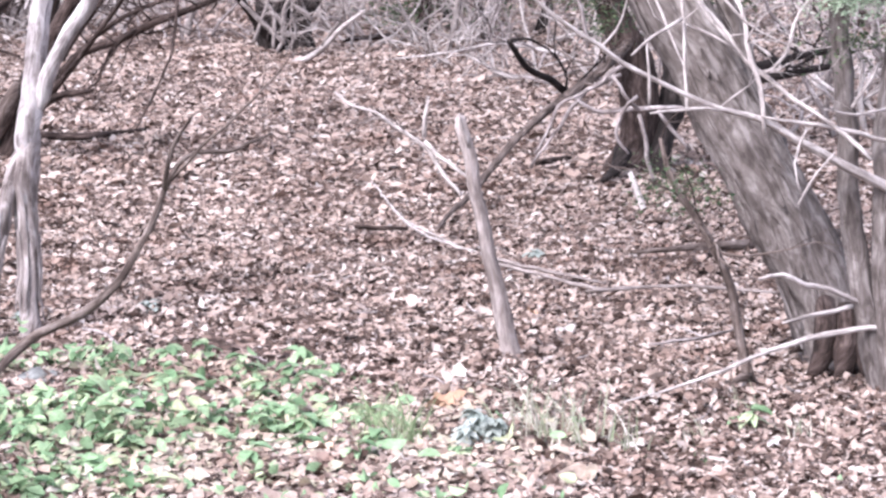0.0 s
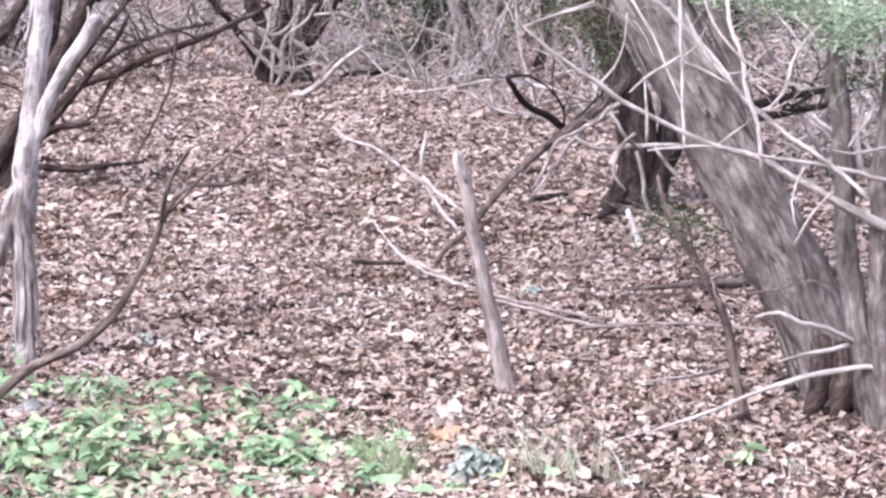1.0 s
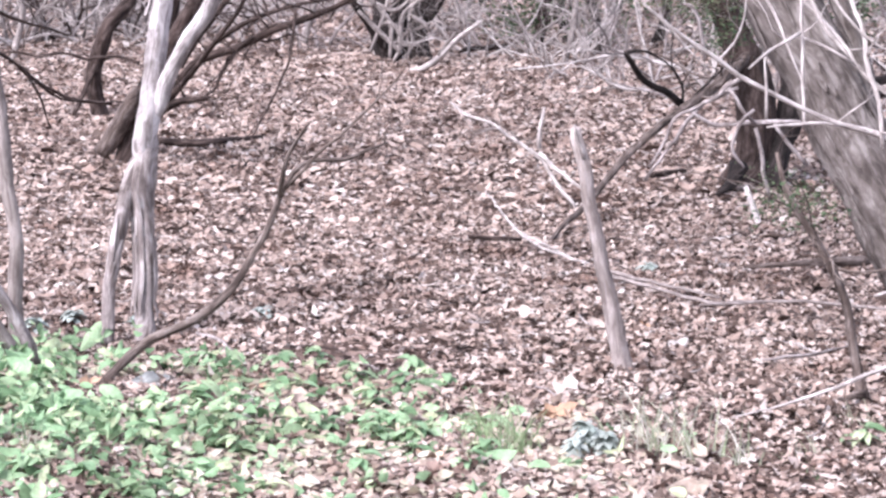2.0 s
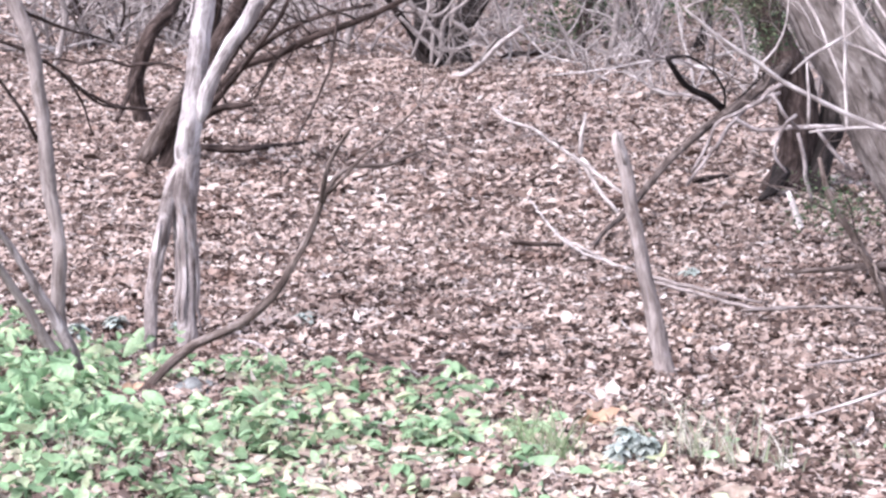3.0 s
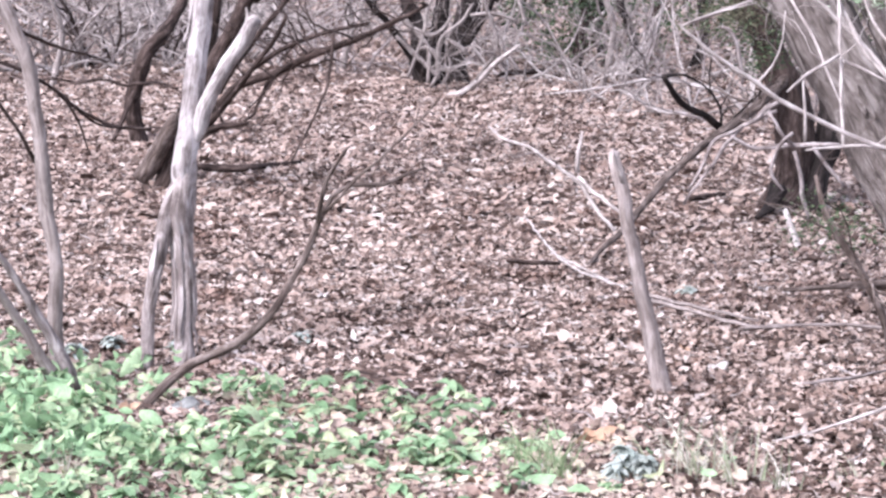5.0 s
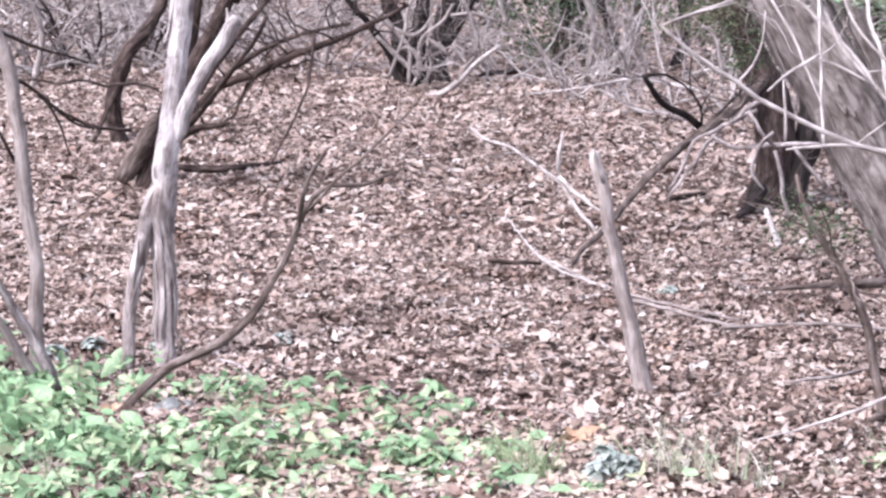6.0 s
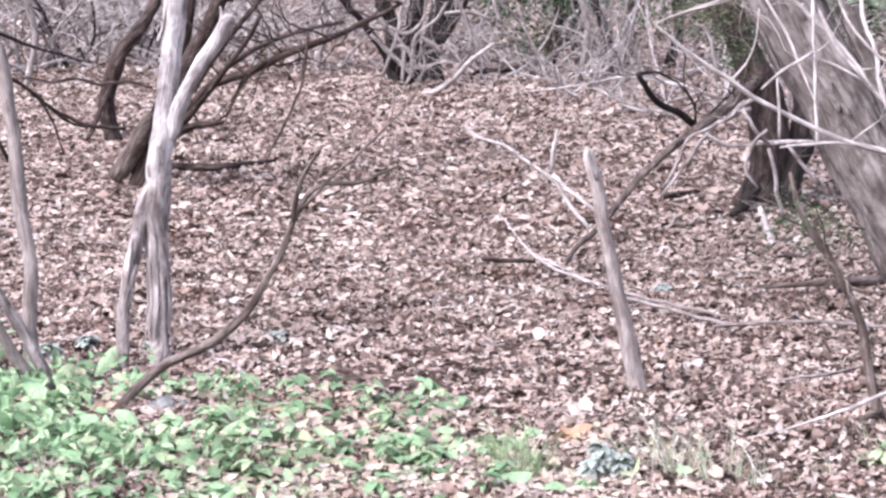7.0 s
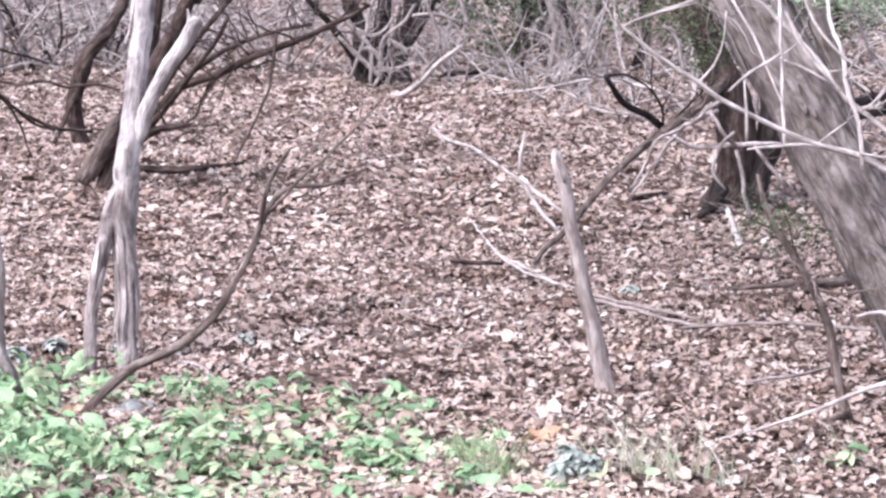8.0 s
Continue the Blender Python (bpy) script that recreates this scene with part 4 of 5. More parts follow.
# small sapling with sparse green tips
green_sapling = thing("sapling", "crooked dark sapling with sparse green tips", "tree", (1.50, 7.16, 0.00))
limb(green_sapling, "trunk", BARK_BROWN, [(1.49, 7.05, 0.01, 0.0275), (1.48, 7.07, 0.06, 0.0202), (1.45, 7.09, 0.19, 0.0155), (1.43, 7.11, 0.32, 0.0137), (1.38, 7.12, 0.44, 0.0137), (1.33, 7.14, 0.53, 0.0127), (1.27, 7.16, 0.62, 0.0109), (1.23, 7.18, 0.71, 0.0091), (1.21, 7.20, 0.80, 0.0055)], twigs=5)
limb(green_sapling, "root", BARK_BROWN, [(1.48, 7.03, 0.05, 0.0146), (1.44, 7.00, 0.05, 0.0118), (1.41, 6.98, 0.03, 0.0072)])

# fallen branch and sticks
fallen = thing("fallen_stick", "grey weathered stick lying on leaf litter", "stick", (0.86, 9.27, 0.00), "sticks on the litter")
limb(fallen, "stem", BARK_STAKE, [(0.84, 8.97, 0.078, 0.0073), (0.94, 8.82, 0.078, 0.0079), (1.07, 8.58, 0.078, 0.0070), (1.18, 8.41, 0.078, 0.0069), (1.30, 8.37, 0.078, 0.0055)])
fallen = thing("fallen_stick", "grey weathered stick lying on leaf litter", "stick", (0.91, 9.36, -0.00), "sticks on the litter")
limb(fallen, "stem", BARK_STAKE, [(0.86, 9.07, 0.078, 0.0089), (0.97, 8.88, 0.078, 0.0080), (1.11, 8.69, 0.078, 0.0064), (1.22, 8.52, 0.078, 0.0049)])
fallen = thing("fallen_stick", "long thin grey stick lying on leaf litter", "stick", (1.11, 8.70, 0.00), "sticks on the litter")
limb(fallen, "stem", BARK_STAKE, [(1.13, 8.35, 0.078, 0.0048), (1.26, 8.40, 0.078, 0.0062), (1.46, 8.44, 0.078, 0.0062), (1.67, 8.37, 0.078, 0.0061), (1.84, 8.28, 0.078, 0.0048)])
fallen = thing("fallen_log", "brown half-buried log on leaf litter", "log", (1.41, 9.73, 0.00), "sticks on the litter")
limb(fallen, "stem", BARK_BROWN, [(1.44, 9.27, 0.068, 0.0092), (1.61, 9.29, 0.068, 0.0115), (1.81, 9.34, 0.068, 0.0185), (1.97, 9.41, 0.068, 0.0210), (2.20, 9.58, 0.068, 0.0213), (2.41, 9.63, 0.068, 0.0214)])
fallen = thing("fallen_stick", "dark thin stick lying on leaf litter", "stick", (0.32, 10.06, 0.00), "sticks on the litter")
limb(fallen, "stem", BARK_DARK, [(0.32, 10.06, 0.058, 0.0114), (0.44, 10.03, 0.058, 0.0113), (0.55, 9.98, 0.058, 0.0075)])
fallen = thing("fallen_log", "dark fallen branch behind the grey tree", "log", (-1.44, 13.49, 0.00), "sticks on the litter")
limb(fallen, "stem", BARK_DARK, [(-1.44, 13.49, 0.068, 0.0237), (-1.15, 13.43, 0.068, 0.0219), (-0.97, 13.65, 0.058, 0.0171), (-0.82, 13.82, 0.058, 0.0104)])
fallen = thing("fallen_log", "dark rotten far log on leaf litter", "log", (0.56, 20.27, 0.00), "sticks on the litter")
limb(fallen, "stem", BARK_DARK, [(0.56, 20.27, 0.058, 0.0126), (0.66, 20.45, 0.068, 0.0254), (0.77, 20.51, 0.068, 0.0204), (0.90, 20.63, 0.068, 0.0282), (1.04, 20.88, 0.058, 0.0130)])
fallen = thing("fallen_stick", "thin pale stick lying on leaf litter", "stick", (0.45, 11.47, 0.00), "sticks on the litter")
limb(fallen, "stem", BARK_PALE, [(0.45, 11.47, 0.058, 0.0057), (0.55, 10.21, 0.058, 0.0059), (0.65, 9.71, 0.058, 0.0057), (0.84, 9.34, 0.048, 0.0039)])
fallen = thing("fallen_stick", "dark short stick lying on leaf litter", "stick", (1.16, 8.46, 0.00), "sticks on the litter")
limb(fallen, "stem", BARK_DARK, [(1.16, 8.46, 0.058, 0.0086), (1.27, 8.46, 0.058, 0.0065)])
fallen = thing("fallen_stick", "dark curled bark strip on leaf litter", "stick", (1.36, 12.09, 0.00), "sticks on the litter")
limb(fallen, "stem", BARK_DARK, [(1.36, 12.09, 0.058, 0.0137), (1.49, 12.22, 0.058, 0.0185), (1.57, 12.31, 0.058, 0.0108)])
fallen = thing("fallen_stick", "thin grey stick lying on leaf litter", "stick", (1.24, 7.55, 0.00), "sticks on the litter")
limb(fallen, "stem", BARK_GREY, [(1.24, 7.55, 0.048, 0.0048), (1.43, 7.63, 0.048, 0.0059), (1.60, 7.80, 0.048, 0.0040)])
fallen = thing("fallen_stick", "dark short stick beside the leaning tree", "stick", (1.68, 7.34, 0.00), "sticks on the litter")
limb(fallen, "stem", BARK_DARK, [(1.68, 7.34, 0.058, 0.0076), (1.77, 7.45, 0.058, 0.0136), (1.84, 7.52, 0.058, 0.0118)])
fallen = thing("fallen_stick", "thin grey stick lying on leaf litter", "stick", (-0.71, 7.97, 0.00), "sticks on the litter")
limb(fallen, "stem", BARK_GREY, [(-0.71, 7.97, 0.048, 0.0061), (-0.62, 7.81, 0.058, 0.0069), (-0.55, 7.64, 0.048, 0.0039)])
fallen = thing("fallen_stick", "dark fallen stick under the bent sapling", "stick", (-0.85, 7.64, 0.00), "sticks on the litter")
limb(fallen, "stem", BARK_DARK, [(-0.85, 7.64, 0.048, 0.0058), (-0.80, 7.45, 0.058, 0.0067), (-0.77, 7.37, 0.048, 0.0047)])
fallen = thing("fallen_stick", "thin pale stick lying on leaf litter", "stick", (0.53, 10.29, 0.00), "sticks on the litter")
limb(fallen, "stem", BARK_PALE, [(0.53, 10.29, 0.058, 0.0051), (0.65, 9.83, 0.058, 0.0049), (0.79, 9.41, 0.048, 0.0031)])
dead_branch = thing("fallen_branch", "pale forked dead branch propped on leaf litter", "branch", (0.90, 11.37, 0.00))
dead_stem = limb(dead_branch, "stem", BARK_PALE, [(0.89, 11.20, 0.02, 0.0098), (0.80, 11.25, 0.12, 0.0113), (0.72, 11.30, 0.25, 0.0113), (0.61, 11.35, 0.32, 0.0099), (0.50, 11.40, 0.40, 0.0085), (0.34, 11.45, 0.46, 0.0071), (0.27, 11.50, 0.51, 0.0043)], twigs=3)
limb(dead_stem, "twig", BARK_PALE, [(0.71, 11.30, 0.30, 0.0127), (0.71, 11.30, 0.40, 0.0099), (0.73, 11.30, 0.51, 0.0070)])
limb(dead_stem, "twig", BARK_PALE, [(0.71, 11.30, 0.28, 0.0113), (0.83, 11.20, 0.18, 0.0098), (0.94, 11.10, 0.10, 0.0070)])
hooked_branch = thing("fallen_branch", "pale hooked dead branch stuck in the litter", "branch", (1.66, 10.26, 0.00))
limb(hooked_branch, "stem", BARK_PALE, [(1.69, 10.40, -0.05, 0.0092), (1.69, 10.47, 0.04, 0.0146), (1.66, 10.53, 0.14, 0.0160), (1.64, 10.60, 0.21, 0.0121)])

# ---- brush in the background: grey leafless thickets
def thicket(x, y, stems, height, spread, seed, material=BARK_BRUSH, thick=0.011, label="tangled grey leafless brush thicket"):
    rng = random.Random(seed)
    t = thing("brush_thicket", label, "brush", (x, y, float(rise(x, y))), "leafless brush behind the clearing")
    tv, tf, tu = [], [], []
    for _ in range(stems):
        paths, v, f, u = [], [], [], []
        way = (rng.uniform(-1, 1) * spread, rng.uniform(-0.6, 0.6) * spread, rng.uniform(0.35, 1))
        s = (rng.uniform(-0.5, 0.5) * spread, rng.uniform(-0.5, 0.5) * spread, -0.03)
        twig_paths(rng, s, way, height * rng.uniform(0.45, 1.0), thick * rng.uniform(0.7, 1.4), 2, paths, 0.15)
        tube(smooth_path(paths[-1], 0.15), 5, 0, rng.uniform(0, 9), v, f, u)
        mesh_object("stem", v, f, material, t, u)
        for w in paths[:-1]:
            tube(w, 4, 0, rng.uniform(0, 9), tv, tf, tu)
    tagged(mesh_object("twig", tv, tf, material, t, tu), kind="stuff")
    return t


brush_rng = random.Random(31)
TONES = [BARK_BRUSH, BARK_PALE, BARK_GREY, BARK_PALE, BARK_DARK]
for i in range(46):
    by = 21.5 + 13 * (i / 45) ** 1.1
    bx = 0.037 * by + brush_rng.uniform(-1, 1) * (0.235 * by)
    if by < 20 and -2.2 < bx < 1.0:
        by += 3.5
    thicket(bx, by, brush_rng.randint(7, 10), brush_rng.uniform(1.7, 2.6), 0.95, 40 + i, TONES[i % 5], 0.018)
for i, (bx, by, bn, bh) in enumerate([(2.2, 17.0, 7, 1.8), (2.9, 15.6, 7, 1.8), (3.9, 14.0, 8, 1.9), (3.5, 15.0, 8, 1.9), (4.6, 17.0, 8, 2.0), (3.3, 13.4, 6, 1.4), (4.4, 15.5, 8, 2.0), (-3.9, 22.0, 7, 2.0), (-3.1, 23.0, 7, 2.0),
                                      (0.6, 21.5, 7, 1.9), (1.0, 20.3, 7, 1.7), (1.6, 20.8, 8, 1.9), (1.9, 20.2, 6, 1.7), (-0.6, 21.6, 6, 1.9), (-1.6, 22.0, 7, 1.9), (0.1, 23.0, 7, 2.0), (-2.2, 22.5, 6, 1.8)]):
    thicket(bx, by, bn, bh, 0.9, 140 + i, TONES[(i + 1) % 4], 0.016)

for i, (bx, by) in enumerate([(1.55, 18.4), (1.95, 17.8), (2.3, 17.2), (2.6, 16.6), (2.15, 18.8)]):
    thicket(bx, by, 9, 1.5, 0.9, 190 + i, [BARK_BRUSH, BARK_GREY][i % 2], 0.009)


# ---- foliage
def sprays(parent, seed, centre, radii, clumps, per, size, material, name="foliage"):
    """Sprays of small pointed leaves, gathered in uneven clumps about a centre."""
    r = np.random.default_rng(seed)
    o = np.array(root_of(parent).location)
    c = r.normal(0, 0.5, (clumps, 3)) * radii + centre
    p = (c[:, None] + r.normal(0, 1, (clumps, per, 3)) * np.array([0.09, 0.09, 0.05]) * r.uniform(0.5, 1.5, (clumps, 1, 1)) * max(size, 0.02) / 0.03).reshape(-1, 3)
    ups = r.normal(0, 1, (len(p), 3)) + [0, -0.3, 0.8]
    return leaf_cloud(name, r, p - o, ups, size * r.lognormal(0, 0.3, len(p)), material, "kite", parent, 0.3, (0.3, 0.6))


sprays(leaning_tree, 1, (1.62, 7.3, 1.40), (0.34, 0.3, 0.045), 46, 120, 0.017, GREEN_SPRAY)
sprays(pale_tree, 2, (1.78, 6.9, 1.30), (0.14, 0.2, 0.06), 30, 120, 0.016, GREEN_SPRAY)
sprays(pale_tree, 3, (1.80, 7.0, 1.13), (0.07, 0.1, 0.05), 5, 100, 0.016, JUNIPER)
sprays(twisted_tree, 4, (1.72, 11.7, 0.92), (0.22, 0.3, 0.12), 10, 60, 0.024, JUNIPER)
sprays(green_sapling, 5, (1.30, 7.2, 0.66), (0.14, 0.15, 0.10), 16, 40, 0.014, JUNIPER)
sprays(twisted_tree, 12, (1.62, 12.1, 1.08), (0.24, 0.3, 0.16), 26, 60, 0.022, OLIVE)
sprays(twisted_tree, 13, (2.05, 12.2, 0.95), (0.2, 0.2, 0.16), 12, 50, 0.022, OLIVE)
# two unseen crowns, made dense to shade the litter and the leaning trunk
sprays(twisted_tree, 6, (1.6, 11.7, 2.3), (1.7, 1.7, 0.5), 130, 60, 0.05, JUNIPER, "crown")
sprays(leaning_tree, 7, (0.9, 8.1, 3.0), (1.3, 1.3, 0.5), 150, 60, 0.045, JUNIPER, "crown")
sprays(dark_tree, 8, (-1.2, 14.6, 4.0), (1.5, 1.5, 0.6), 36, 60, 0.05, JUNIPER, "crown")
sprays(far_tree, 9, (-0.2, 20.0, 4.2), (1.8, 1.8, 0.7), 60, 60, 0.06, JUNIPER, "crown")
# unseen crown, supposed from the green tips, added to shade the foot below
sprays(pale_tree, 11, (2.0, 7.0, 2.7), (1.0, 1.2, 0.5), 60, 60, 0.04, GREEN_SPRAY, "crown")
sprays(grey_tree, 10, (-0.6, 8.3, 3.4), (0.8, 0.9, 0.4), 30, 50, 0.04, JUNIPER, "crown")

for i, (jx, jy, jz, jr) in enumerate([(1.3, 21.5, 0.15, 0.7), (1.6, 24.0, 0.35, 1.0), (3.0, 20.5, 0.3, 0.9), (4.2, 21.5, 0.4, 1.0), (2.4, 25.5, 0.5, 1.2), (5.6, 22.0, 0.7, 1.0), (6.6, 25.0, 0.8, 1.4), (4.0, 26.0, 0.6, 1.0),
                                      (-0.4, 33.0, 0.7, 1.8), (-5.0, 33.0, 0.7, 1.8), (3.6, 33.0, 0.7, 1.8), (8.0, 33.0, 0.8, 1.8)]):
    bush = thing("juniper_bush", "dark green juniper bush behind grey brush", "bush", (jx, jy, float(rise(jx, jy))), "juniper bushes at the back")
    limb(bush, "trunk", BARK_DARK, [(jx, jy, -0.05, 0.06), (jx + 0.1, jy, 0.6, 0.05), (jx - 0.05, jy, 1.3, 0.03), (jx, jy, 2.0, 0.012)], twigs=8)
    sprays(bush, 60 + i, (jx, jy, jz + 0.5), (jr, jr * 0.6, 0.7), 70, 45, 0.055, JUNIPER, "crown")


for i, (jx, jy, jz, jr) in enumerate([(-3.3, 19.5, 1.0, 0.6), (-2.2, 20.0, 1.05, 0.5), (-4.3, 21.0, 1.0, 0.8), (-0.9, 21.5, 1.05, 0.5), (1.4, 19.5, 0.9, 0.4), (-5.0, 24.0, 0.8, 0.9), (-2.8, 25.0, 0.8, 0.9)]):
    bush = thing("evergreen_bush", "grey-green fine-leaved bush in the far brush", "bush", (jx, jy, float(rise(jx, jy))), "grey-green bushes at the back")
    limb(bush, "trunk", BARK_BRUSH, [(jx, jy, -0.05, 0.03), (jx + 0.12, jy, 0.5, 0.026), (jx - 0.05, jy, 1.1, 0.02), (jx + 0.1, jy, 1.8, 0.008)], twigs=8)
    sprays(bush, 160 + i, (jx, jy, jz + 0.25), (jr, jr * 0.6, 0.35), 60, 40, 0.03, BRUSH_GREEN, "crown")


# ---- green weeds
def edge_of_weeds(x):
    return np.interp(x, [-2.2, -1.7, -0.9, -0.5, 0.0, 0.4, 1.0, 1.7], [8.5, 8.35, 7.95, 7.75, 7.5, 7.05, 6.6, 6.4])


def weed_share(x, y):
    """How thick the weeds stand: a dense bed beside the saplings, thinning to single plants over the open litter."""
    bed = np.exp(-(np.clip(x + 0.75, 0, 9) / 0.55) ** 2) * np.clip((edge_of_weeds(x) - 0.15 - y) / 0.75, 0, 1)
    fringe = np.interp(x, [-2.2, -0.6, 0.2, 0.5, 0.9, 1.7], [0.45, 0.5, 0.46, 0.18, 0.05, 0.04]) * np.clip((edge_of_weeds(x) - y) / 0.4, 0, 1)
    clump = 0.5 + 0.5 * np.sin(x * 6.3 + 1.7 * np.sin(y * 4.1)) * np.sin(y * 7.7 + 1.3 * np.sin(x * 5.2))
    worn = 0.45 + 0.55 * np.clip((y - 6.25) / 0.35, 0, 1)
    return np.maximum(bed * (0.55 + 0.45 * clump), fringe * (0.15 + 0.85 * clump ** 2)) * worn


n = 46000
wx, wy = RNG.uniform(-2.3, 2.0, n), RNG.uniform(5.3, 8.8, n)
keep = RNG.uniform(0, 1, n) < weed_share(wx, wy) * 0.62
keep &= np.hypot(wx - 0.51, wy - 6.72) > 0.17
keep &= np.hypot((wx + 0.83) / 0.24, (wy - 7.1) / 0.3) > 1
wx, wy = wx[keep], wy[keep]
m = len(wx)
hz = 0.018 + RNG.uniform(0, 1, m) ** 1.4 * np.interp(wx, [-1.4, -0.9, -0.3], [0.15, 0.09, 0.05])
ups = np.c_[RNG.normal(0, 0.75, m), RNG.normal(-0.3, 0.75, m), np.ones(m)]
mat = leaf_cloud("weed_mat", RNG, np.c_[wx, wy, rise(wx, wy) + hz], ups, 0.043 * RNG.lognormal(0, 0.36, m), GREEN, "blade", None, 0.5, (0.36, 0.7))
tagged(mat, "low green leafy weeds covering the ground", "weeds", kind="stuff")


n = 9000
lx, ly = RNG.uniform(-1.8, 0.9, n), RNG.uniform(5.9, 7.7, n)
keep = (RNG.uniform(0, 1, n) < np.clip((edge_of_weeds(lx) + 0.1 - ly) / 0.7, 0, 1) * np.interp(lx, [-1.8, -0.9, -0.5, 0.3, 0.9], [0.35, 0.5, 1, 1, 0.2])) & (np.hypot((lx + 0.83) / 0.2, (ly - 7.1) / 0.25) > 1)
lx, ly = lx[keep], ly[keep]
m = len(lx)
ups = np.c_[RNG.normal(0, 0.3, m), RNG.normal(-0.1, 0.3, m), np.ones(m)]
straw = leaf_cloud("leaf_litter", RNG, np.c_[lx, ly, rise(lx, ly) + RNG.uniform(0.02, 0.05, m)], ups, 0.036 * RNG.lognormal(0, 0.35, m), LITTER_STRAW, "oval", None, 0.35, (0.4, 0.8))
tagged(straw, "pale straw-coloured dead leaves lying among green weeds", "leaf litter", kind="stuff")


def leafy_weed(seed, leaves, height, size, material=GREEN_SINGLE, name="leafy_weed", label="small green leafy weed growing through dead leaves", cat="weed"):
    """A low weed: a short stem and ovate leaves, each of its own."""
    rng = random.Random(seed)
    t = thing(name, label, cat, (0, 0, 0), "single weeds" if name == "leafy_weed" else "")
    v, f, u = [], [], []
    tube(smooth_path([(0, 0, -0.01, 0.003), (0.005, 0.004, height * 0.5, 0.0025), (0, 0.01, height, 0.0015)], 0.02), 5, 0, 1.0, v, f, u)
    mesh_object("stem", v, f, material, t, u)
    for k in range(leaves):
        a = k * 2.4 + rng.uniform(-0.4, 0.4)
        lv, lf = [], []
        s = size * rng.uniform(0.7, 1.2)
        z0 = height * rng.uniform(0.3, 1)
        lift = rng.uniform(-0.1, 0.55)
        for i in range(6):
            q = i / 5
            wide = s * 0.27 * math.sin(math.pi * min(1, q * 0.92 + 0.06)) ** 0.8
            r, h = s * q, z0 + s * (lift * q - 0.55 * q * q)
            for sgn in (-1, 0, 1):
                lv.append((math.cos(a) * r - math.sin(a) * wide * sgn, math.sin(a) * r + math.cos(a) * wide * sgn, h + abs(sgn) * wide * 0.25))
        for i in range(5):
            for j in range(2):
                b0 = i * 3 + j
                lf.append((b0, b0 + 1, b0 + 4, b0 + 3))
        mesh_object("leaf", lv, lf, material, t)
    return t


kinds = [leafy_weed(11, 7, 0.06, 0.062), leafy_weed(12, 6, 0.04, 0.055), leafy_weed(13, 9, 0.08, 0.062)]
rng = random.Random(5)
spots = []
while len(spots) < 210:
    px, py = rng.uniform(-1.9, 1.5), rng.uniform(5.9, 8.2)
    if rng.random() < weed_share(px, py) * 1.4 and math.hypot(px - 0.51, py - 6.7) > 0.2 and math.hypot((px + 0.83) / 0.24, (py - 7.12) / 0.3) > 1:
        spots.append((px, py))
spots += [(0.1, 6.6), (0.18, 6.5), (0.02, 6.75), (0.22, 6.62), (0.12, 6.85), (0.25, 6.35), (0.05, 6.4), (0.15, 6.4), (-0.05, 6.55), (0.3, 6.7), (-0.1, 6.8), (0.08, 7.1), (0.05, 7.55), (0.09, 7.48), (-0.14, 7.35), (0.02, 7.3), (1.35, 6.55), (1.38, 6.5), (0.16, 7.28), (-0.3, 7.5)]
for i, (px, py) in enumerate(spots):
    q = pose(px, py, float(rise(px, py)) + 0.012, rng.uniform(-8, 8), rng.uniform(-8, 8), rng.uniform(0, 360)) @ Matrix.Scale(1, 4)
    if i < 3:
        kinds[i].matrix_basis = q
    else:
        copy_thing(kinds[i % 3], q)

downy = leafy_weed(21, 18, 0.045, 0.055, GREEN_PALE, "downy_rosette", "pale grey-green downy leaf rosette on leaf litter", "plant")
downy.matrix_basis = pose(-0.5, 8.4, 0.012, 0, 0, 70)
for dx, dy, dr in ((1.05, 9.4, 200), (-1.2, 8.35, 30), (-1.32, 8.2, 10), (-0.95, 8.25, 300)):
    copy_thing(downy, pose(dx, dy, 0.008, 0, 0, dr))
clump = leafy_weed(22, 90, 0.10, 0.042, GREEN_PALE, "downy_clump", "pale blue-green downy clump with many small leaves", "plant")
clump.matrix_basis = pose(0.55, 6.45, 0.0, 0, 0, 20)
copy_thing(clump, pose(0.60, 6.37, -0.01, 6, 4, 140))
copy_thing(clump, pose(0.51, 6.36, -0.02, -5, 4, 250))
copy_thing(clump, pose(0.58, 6.52, -0.04, 0, 4, 310))


# ---- dry grass tufts
def grass_tuft(x, y, blades, height, seed, material=GRASS, words="dry pale grass tuft standing in the litter"):
    rng = random.Random(seed)
    t = thing("grass_tuft", words, "grass", (x, y, float(rise(x, y))), "grass tufts")
    for _ in range(blades):
        v, f = [], []
        a, lean, h = rng.uniform(0, 6.28), rng.uniform(0.05, 1.1), height * rng.uniform(0.5, 1.15)
        bx, by, w = rng.gauss(0, 0.035), rng.gauss(0, 0.03), rng.uniform(0.0018, 0.004)
        b = len(v)
        for i in range(5):
            q = i / 4
            r, z = lean * h * q * q, h * (q - 0.25 * lean * q * q) - 0.01
            cx, cy, ww = bx + math.cos(a) * r, by + math.sin(a) * r, w * (1 - 0.85 * q)
            v += [(cx - ww, cy, z), (cx + ww, cy + 0.001, z)]
        f += [(b + 2 * i, b + 2 * i + 1, b + 2 * i + 3, b + 2 * i + 2) for i in range(4)]
        mesh_object("blade", v, f, material, t)


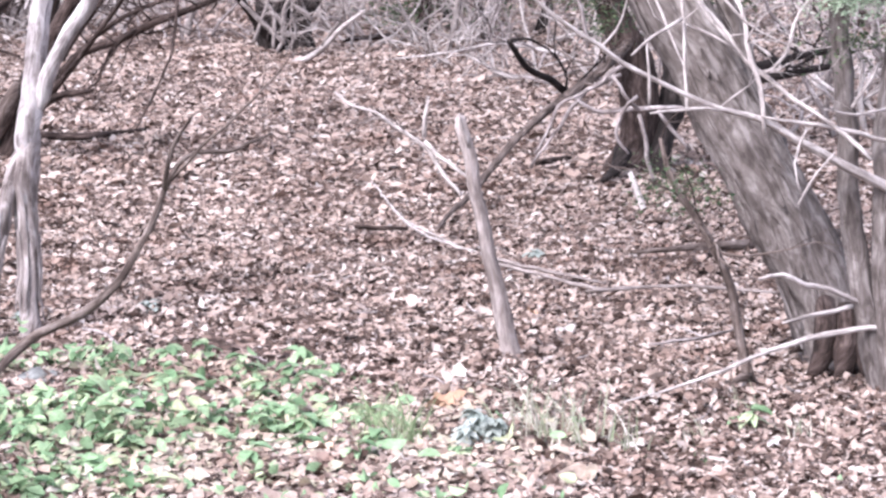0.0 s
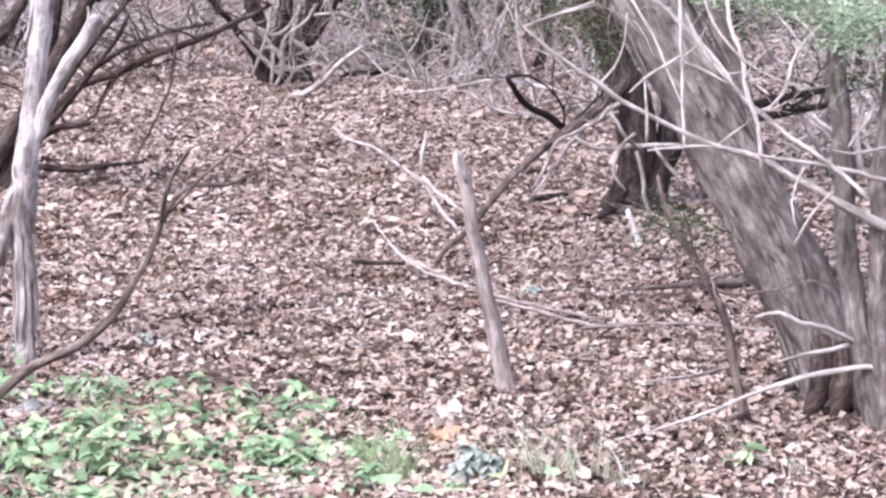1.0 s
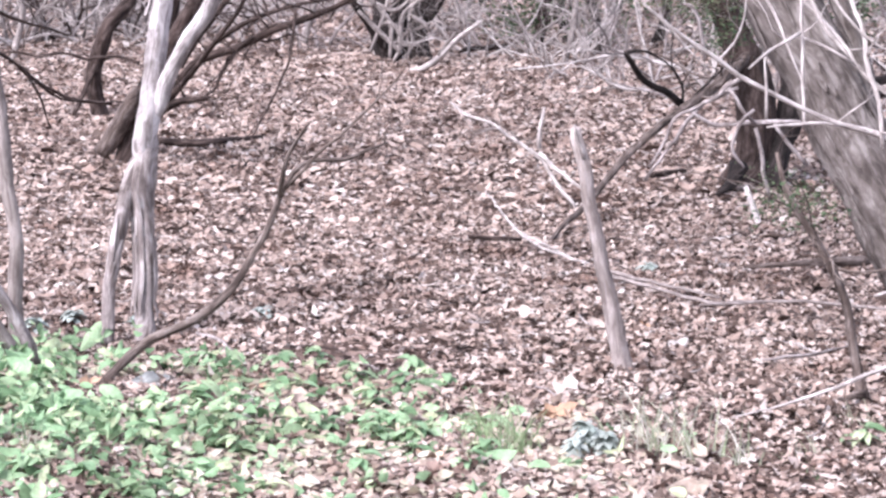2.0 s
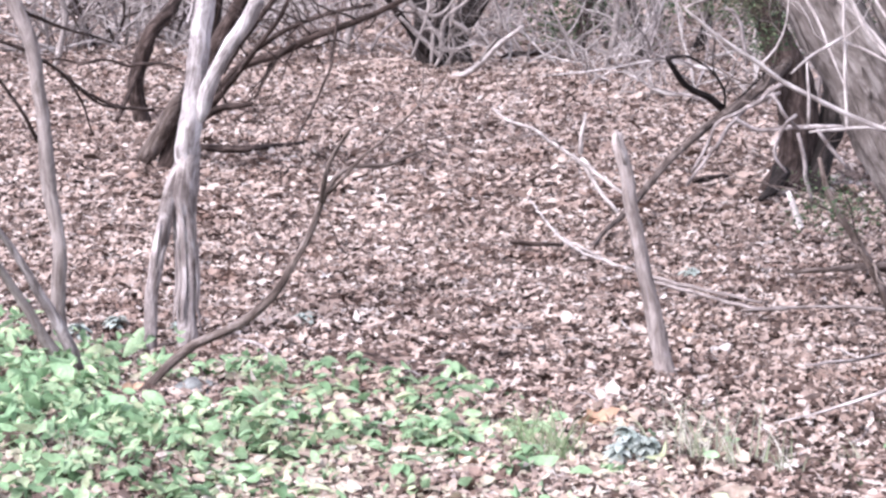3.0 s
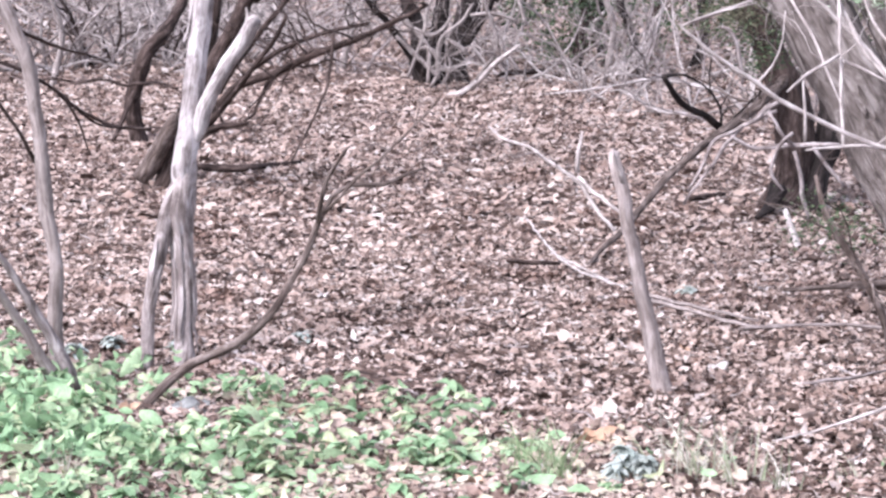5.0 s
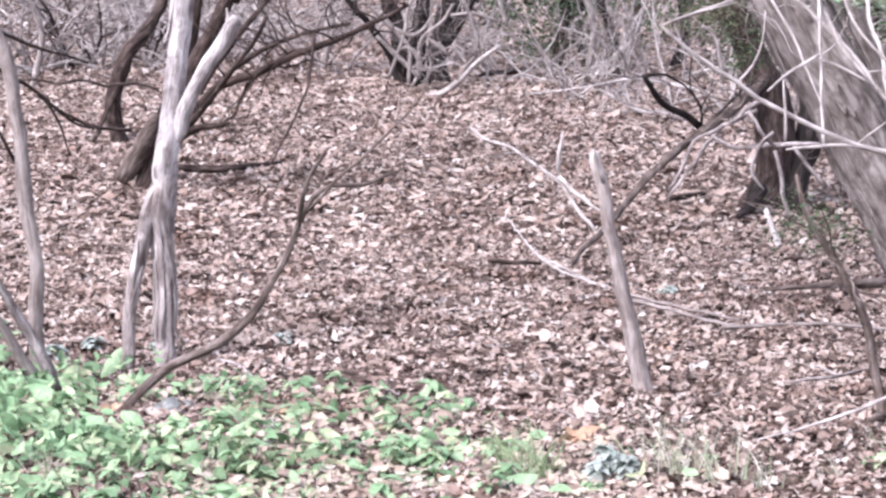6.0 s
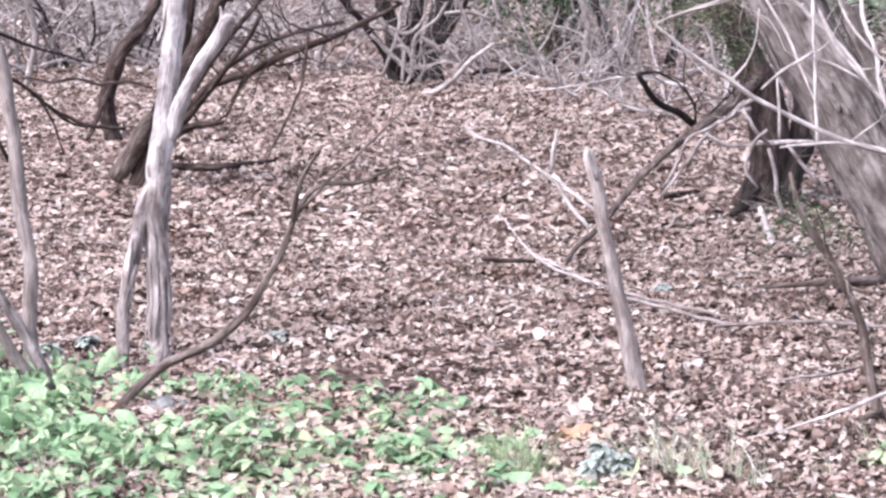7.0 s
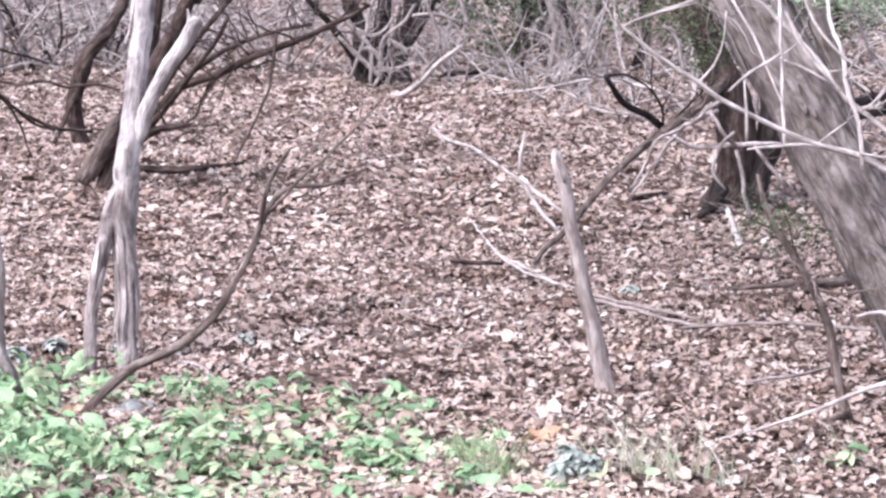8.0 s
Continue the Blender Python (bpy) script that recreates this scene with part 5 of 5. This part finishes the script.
for i, (x, y, bl, h) in enumerate([(0.74, 6.45, 22, 0.24), (0.80, 6.36, 24, 0.22), (0.68, 6.6, 14, 0.2), (0.9, 6.4, 16, 0.2),
                                   (0.98, 6.3, 20, 0.14), (1.2, 6.35, 22, 0.12), (-0.6, 6.35, 20, 0.12), (-1.05, 6.3, 24, 0.14), (1.5, 6.4, 20, 0.1), (1.42, 6.75, 16, 0.1)]):
    grass_tuft(x, y, bl, h, 90 + i)
for i, (x, y) in enumerate([(0.31, 6.36), (0.36, 6.45), (0.27, 6.5)]):
    grass_tuft(x, y, 34, 0.19, 70 + i, GRASS_GREEN, "green upright grass tuft standing in the litter")


# ---- single leaves that stand out
def big_leaf(x, y, size, turn, tilt, material, label, lobes=3):
    """One large dead leaf with lobes, curled up at the rim."""
    v, f = [(0, 0, 0)], []
    n = 22
    for i in range(n):
        a = 2 * math.pi * i / n
        r = size * 0.5 * (0.72 + 0.22 * math.cos(lobes * a) + 0.12 * math.sin(7 * a + turn * 5)) * (1.15 if math.cos(a) > 0 else 0.9)
        v.append((r * math.cos(a), 0.8 * r * math.sin(a), 0.3 * r * math.sin(3 * a + turn * 3) + 0.3 * r * abs(math.sin(a))))
        f.append((0, 1 + i, 1 + (i + 1) % n))
    ob = mesh_object("fallen_leaf", v, f, material)
    ob.matrix_basis = pose(x, y, float(rise(x, y)) + 0.035, tilt, -tilt * 0.4, math.degrees(turn))
    tagged(ob, label, "leaf", "single fallen leaves")


for x, y, s, a, ti in [(0.49, 6.83, 0.12, 0.3, 40), (0.54, 6.76, 0.10, 2.2, 22), (0.46, 6.80, 0.10, 4.0, 34), (0.52, 6.87, 0.06, 5.0, 45), (0.57, 6.8, 0.05, 1.0, 20), (-0.99, 7.2, 0.09, 1.0, 35), (-1.0, 7.14, 0.07, 3.0, 10), (0.9, 8.12, 0.06, 2.0, 25),
                     (-0.1, 7.0, 0.07, 1.0, 15), (-0.16, 6.93, 0.08, 3.3, 10), (0.1, 6.35, 0.09, 2.6, 5), (-0.45, 7.15, 0.06, 0.5, 20)]:
    big_leaf(x, y, s, a, ti, LITTER_ORANGE, "large orange-brown dead leaf lying on litter")
for x, y, s, a, ti in [(0.98, 7.81, 0.075, 0.3, 20), (1.39, 6.27, 0.06, 1.0, 15), (0.98, 6.72, 0.05, 2.0, 10), (-0.75, 9.2, 0.08, 0.2, 10), (-0.47, 9.3, 0.07, 1.2, 20),
                     (-0.9, 7.55, 0.05, 2.2, 10), (0.85, 7.05, 0.05, 0.9, 20), (1.25, 6.55, 0.04, 0.4, 10), (-0.25, 7.0, 0.045, 2.4, 15), (-0.25, 9.1, 0.06, 3.0, 12), (0.72, 9.3, 0.07, 0.1, 15)]:
    big_leaf(x, y, s, a, ti, LITTER_WHITE, "bleached whitish dead leaf lying on litter", 2)


# ---- stones
def rock(x, y, sx, sy, sz, seed, label):
    bm = bmesh.new()
    bmesh.ops.create_icosphere(bm, subdivisions=4, radius=1)
    for vert in bm.verts:
        k = 1 + 0.45 * noise.noise(vert.co * 1.5 + Vector((seed, 0, 0))) + 0.15 * noise.noise(vert.co * 4 + Vector((0, seed, 0)))
        vert.co = Vector((vert.co.x * sx, vert.co.y * sy, max(vert.co.z, -0.4) * sz)) * k
    me = bpy.data.meshes.new("rock")
    bm.to_mesh(me)
    bm.free()
    me.materials.append(STONE)
    me.polygons.foreach_set("use_smooth", [True] * len(me.polygons))
    ob = new("rock", me)
    ob.matrix_basis = pose(x, y, float(rise(x, y)) + 0.01, 0, 0, seed * 40)
    tagged(ob, label, "rock", "grey rocks")


rock(-0.80, 7.25, 0.09, 0.06, 0.04, 1.0, "flat grey stone under the bent sapling")
rock(-0.90, 7.16, 0.05, 0.035, 0.03, 2.0, "small grey stone among green weeds")


# ---- short twigs scattered over the litter
rng = random.Random(77)
for i in range(80):
    y = rng.uniform(6.1, 13.5)
    x = 0.037 * y + rng.uniform(-1, 1) * 0.21 * y
    if weed_share(x, y) > 0.3:
        continue
    a, ln, r = rng.uniform(0, 6.28), rng.uniform(0.08, 0.3), rng.uniform(0.002, 0.005)
    z = float(rise(x, y)) + 0.045
    tone, words = rng.choice([(BARK_PALE, "short pale dry twig lying on leaf litter"), (BARK_GREY, "short grey dry twig lying on leaf litter"), (BARK_BROWN, "short brown dry twig lying on leaf litter")])
    t = thing("fallen_twig", words, "twig", (x, y, z), "twigs on the litter")
    p = [(x + math.cos(a) * ln * k / 3 + rng.uniform(-0.012, 0.012), y + math.sin(a) * ln * k / 3 + rng.uniform(-0.012, 0.012), z - 0.02 + rng.uniform(0, 0.02), r * (1 - 0.2 * k)) for k in range(4)]
    limb(t, "stem", tone, p)


# ---- the nearest dead leaves, one by one
one = np.random.default_rng(3)
shapes = []
for i in range(20):
    proto = leaf_cloud("leaf", one, np.zeros((1, 3)), np.array([[0.0, 0.0, 1.0]]), np.array([1.0]), LITTER_SINGLE, "blade", None, 0.5, (0.5, 0.9))
    shapes.append(proto.data)
    bpy.data.objects.remove(proto)
rng = random.Random(9)
for i in range(290):
    y = rng.uniform(5.95, 7.6)
    x = 0.037 * y + rng.uniform(-1, 1) * 0.235 * y
    leaf = new("leaf", shapes[i % 20])
    leaf.parent = ground
    leaf.matrix_basis = pose(x, y, float(rise(x, y)) + rng.uniform(0.024, 0.042), rng.gauss(-6, 20), rng.gauss(0, 20), rng.uniform(0, 360)) @ Matrix.Scale(rng.uniform(0.026, 0.05), 4)
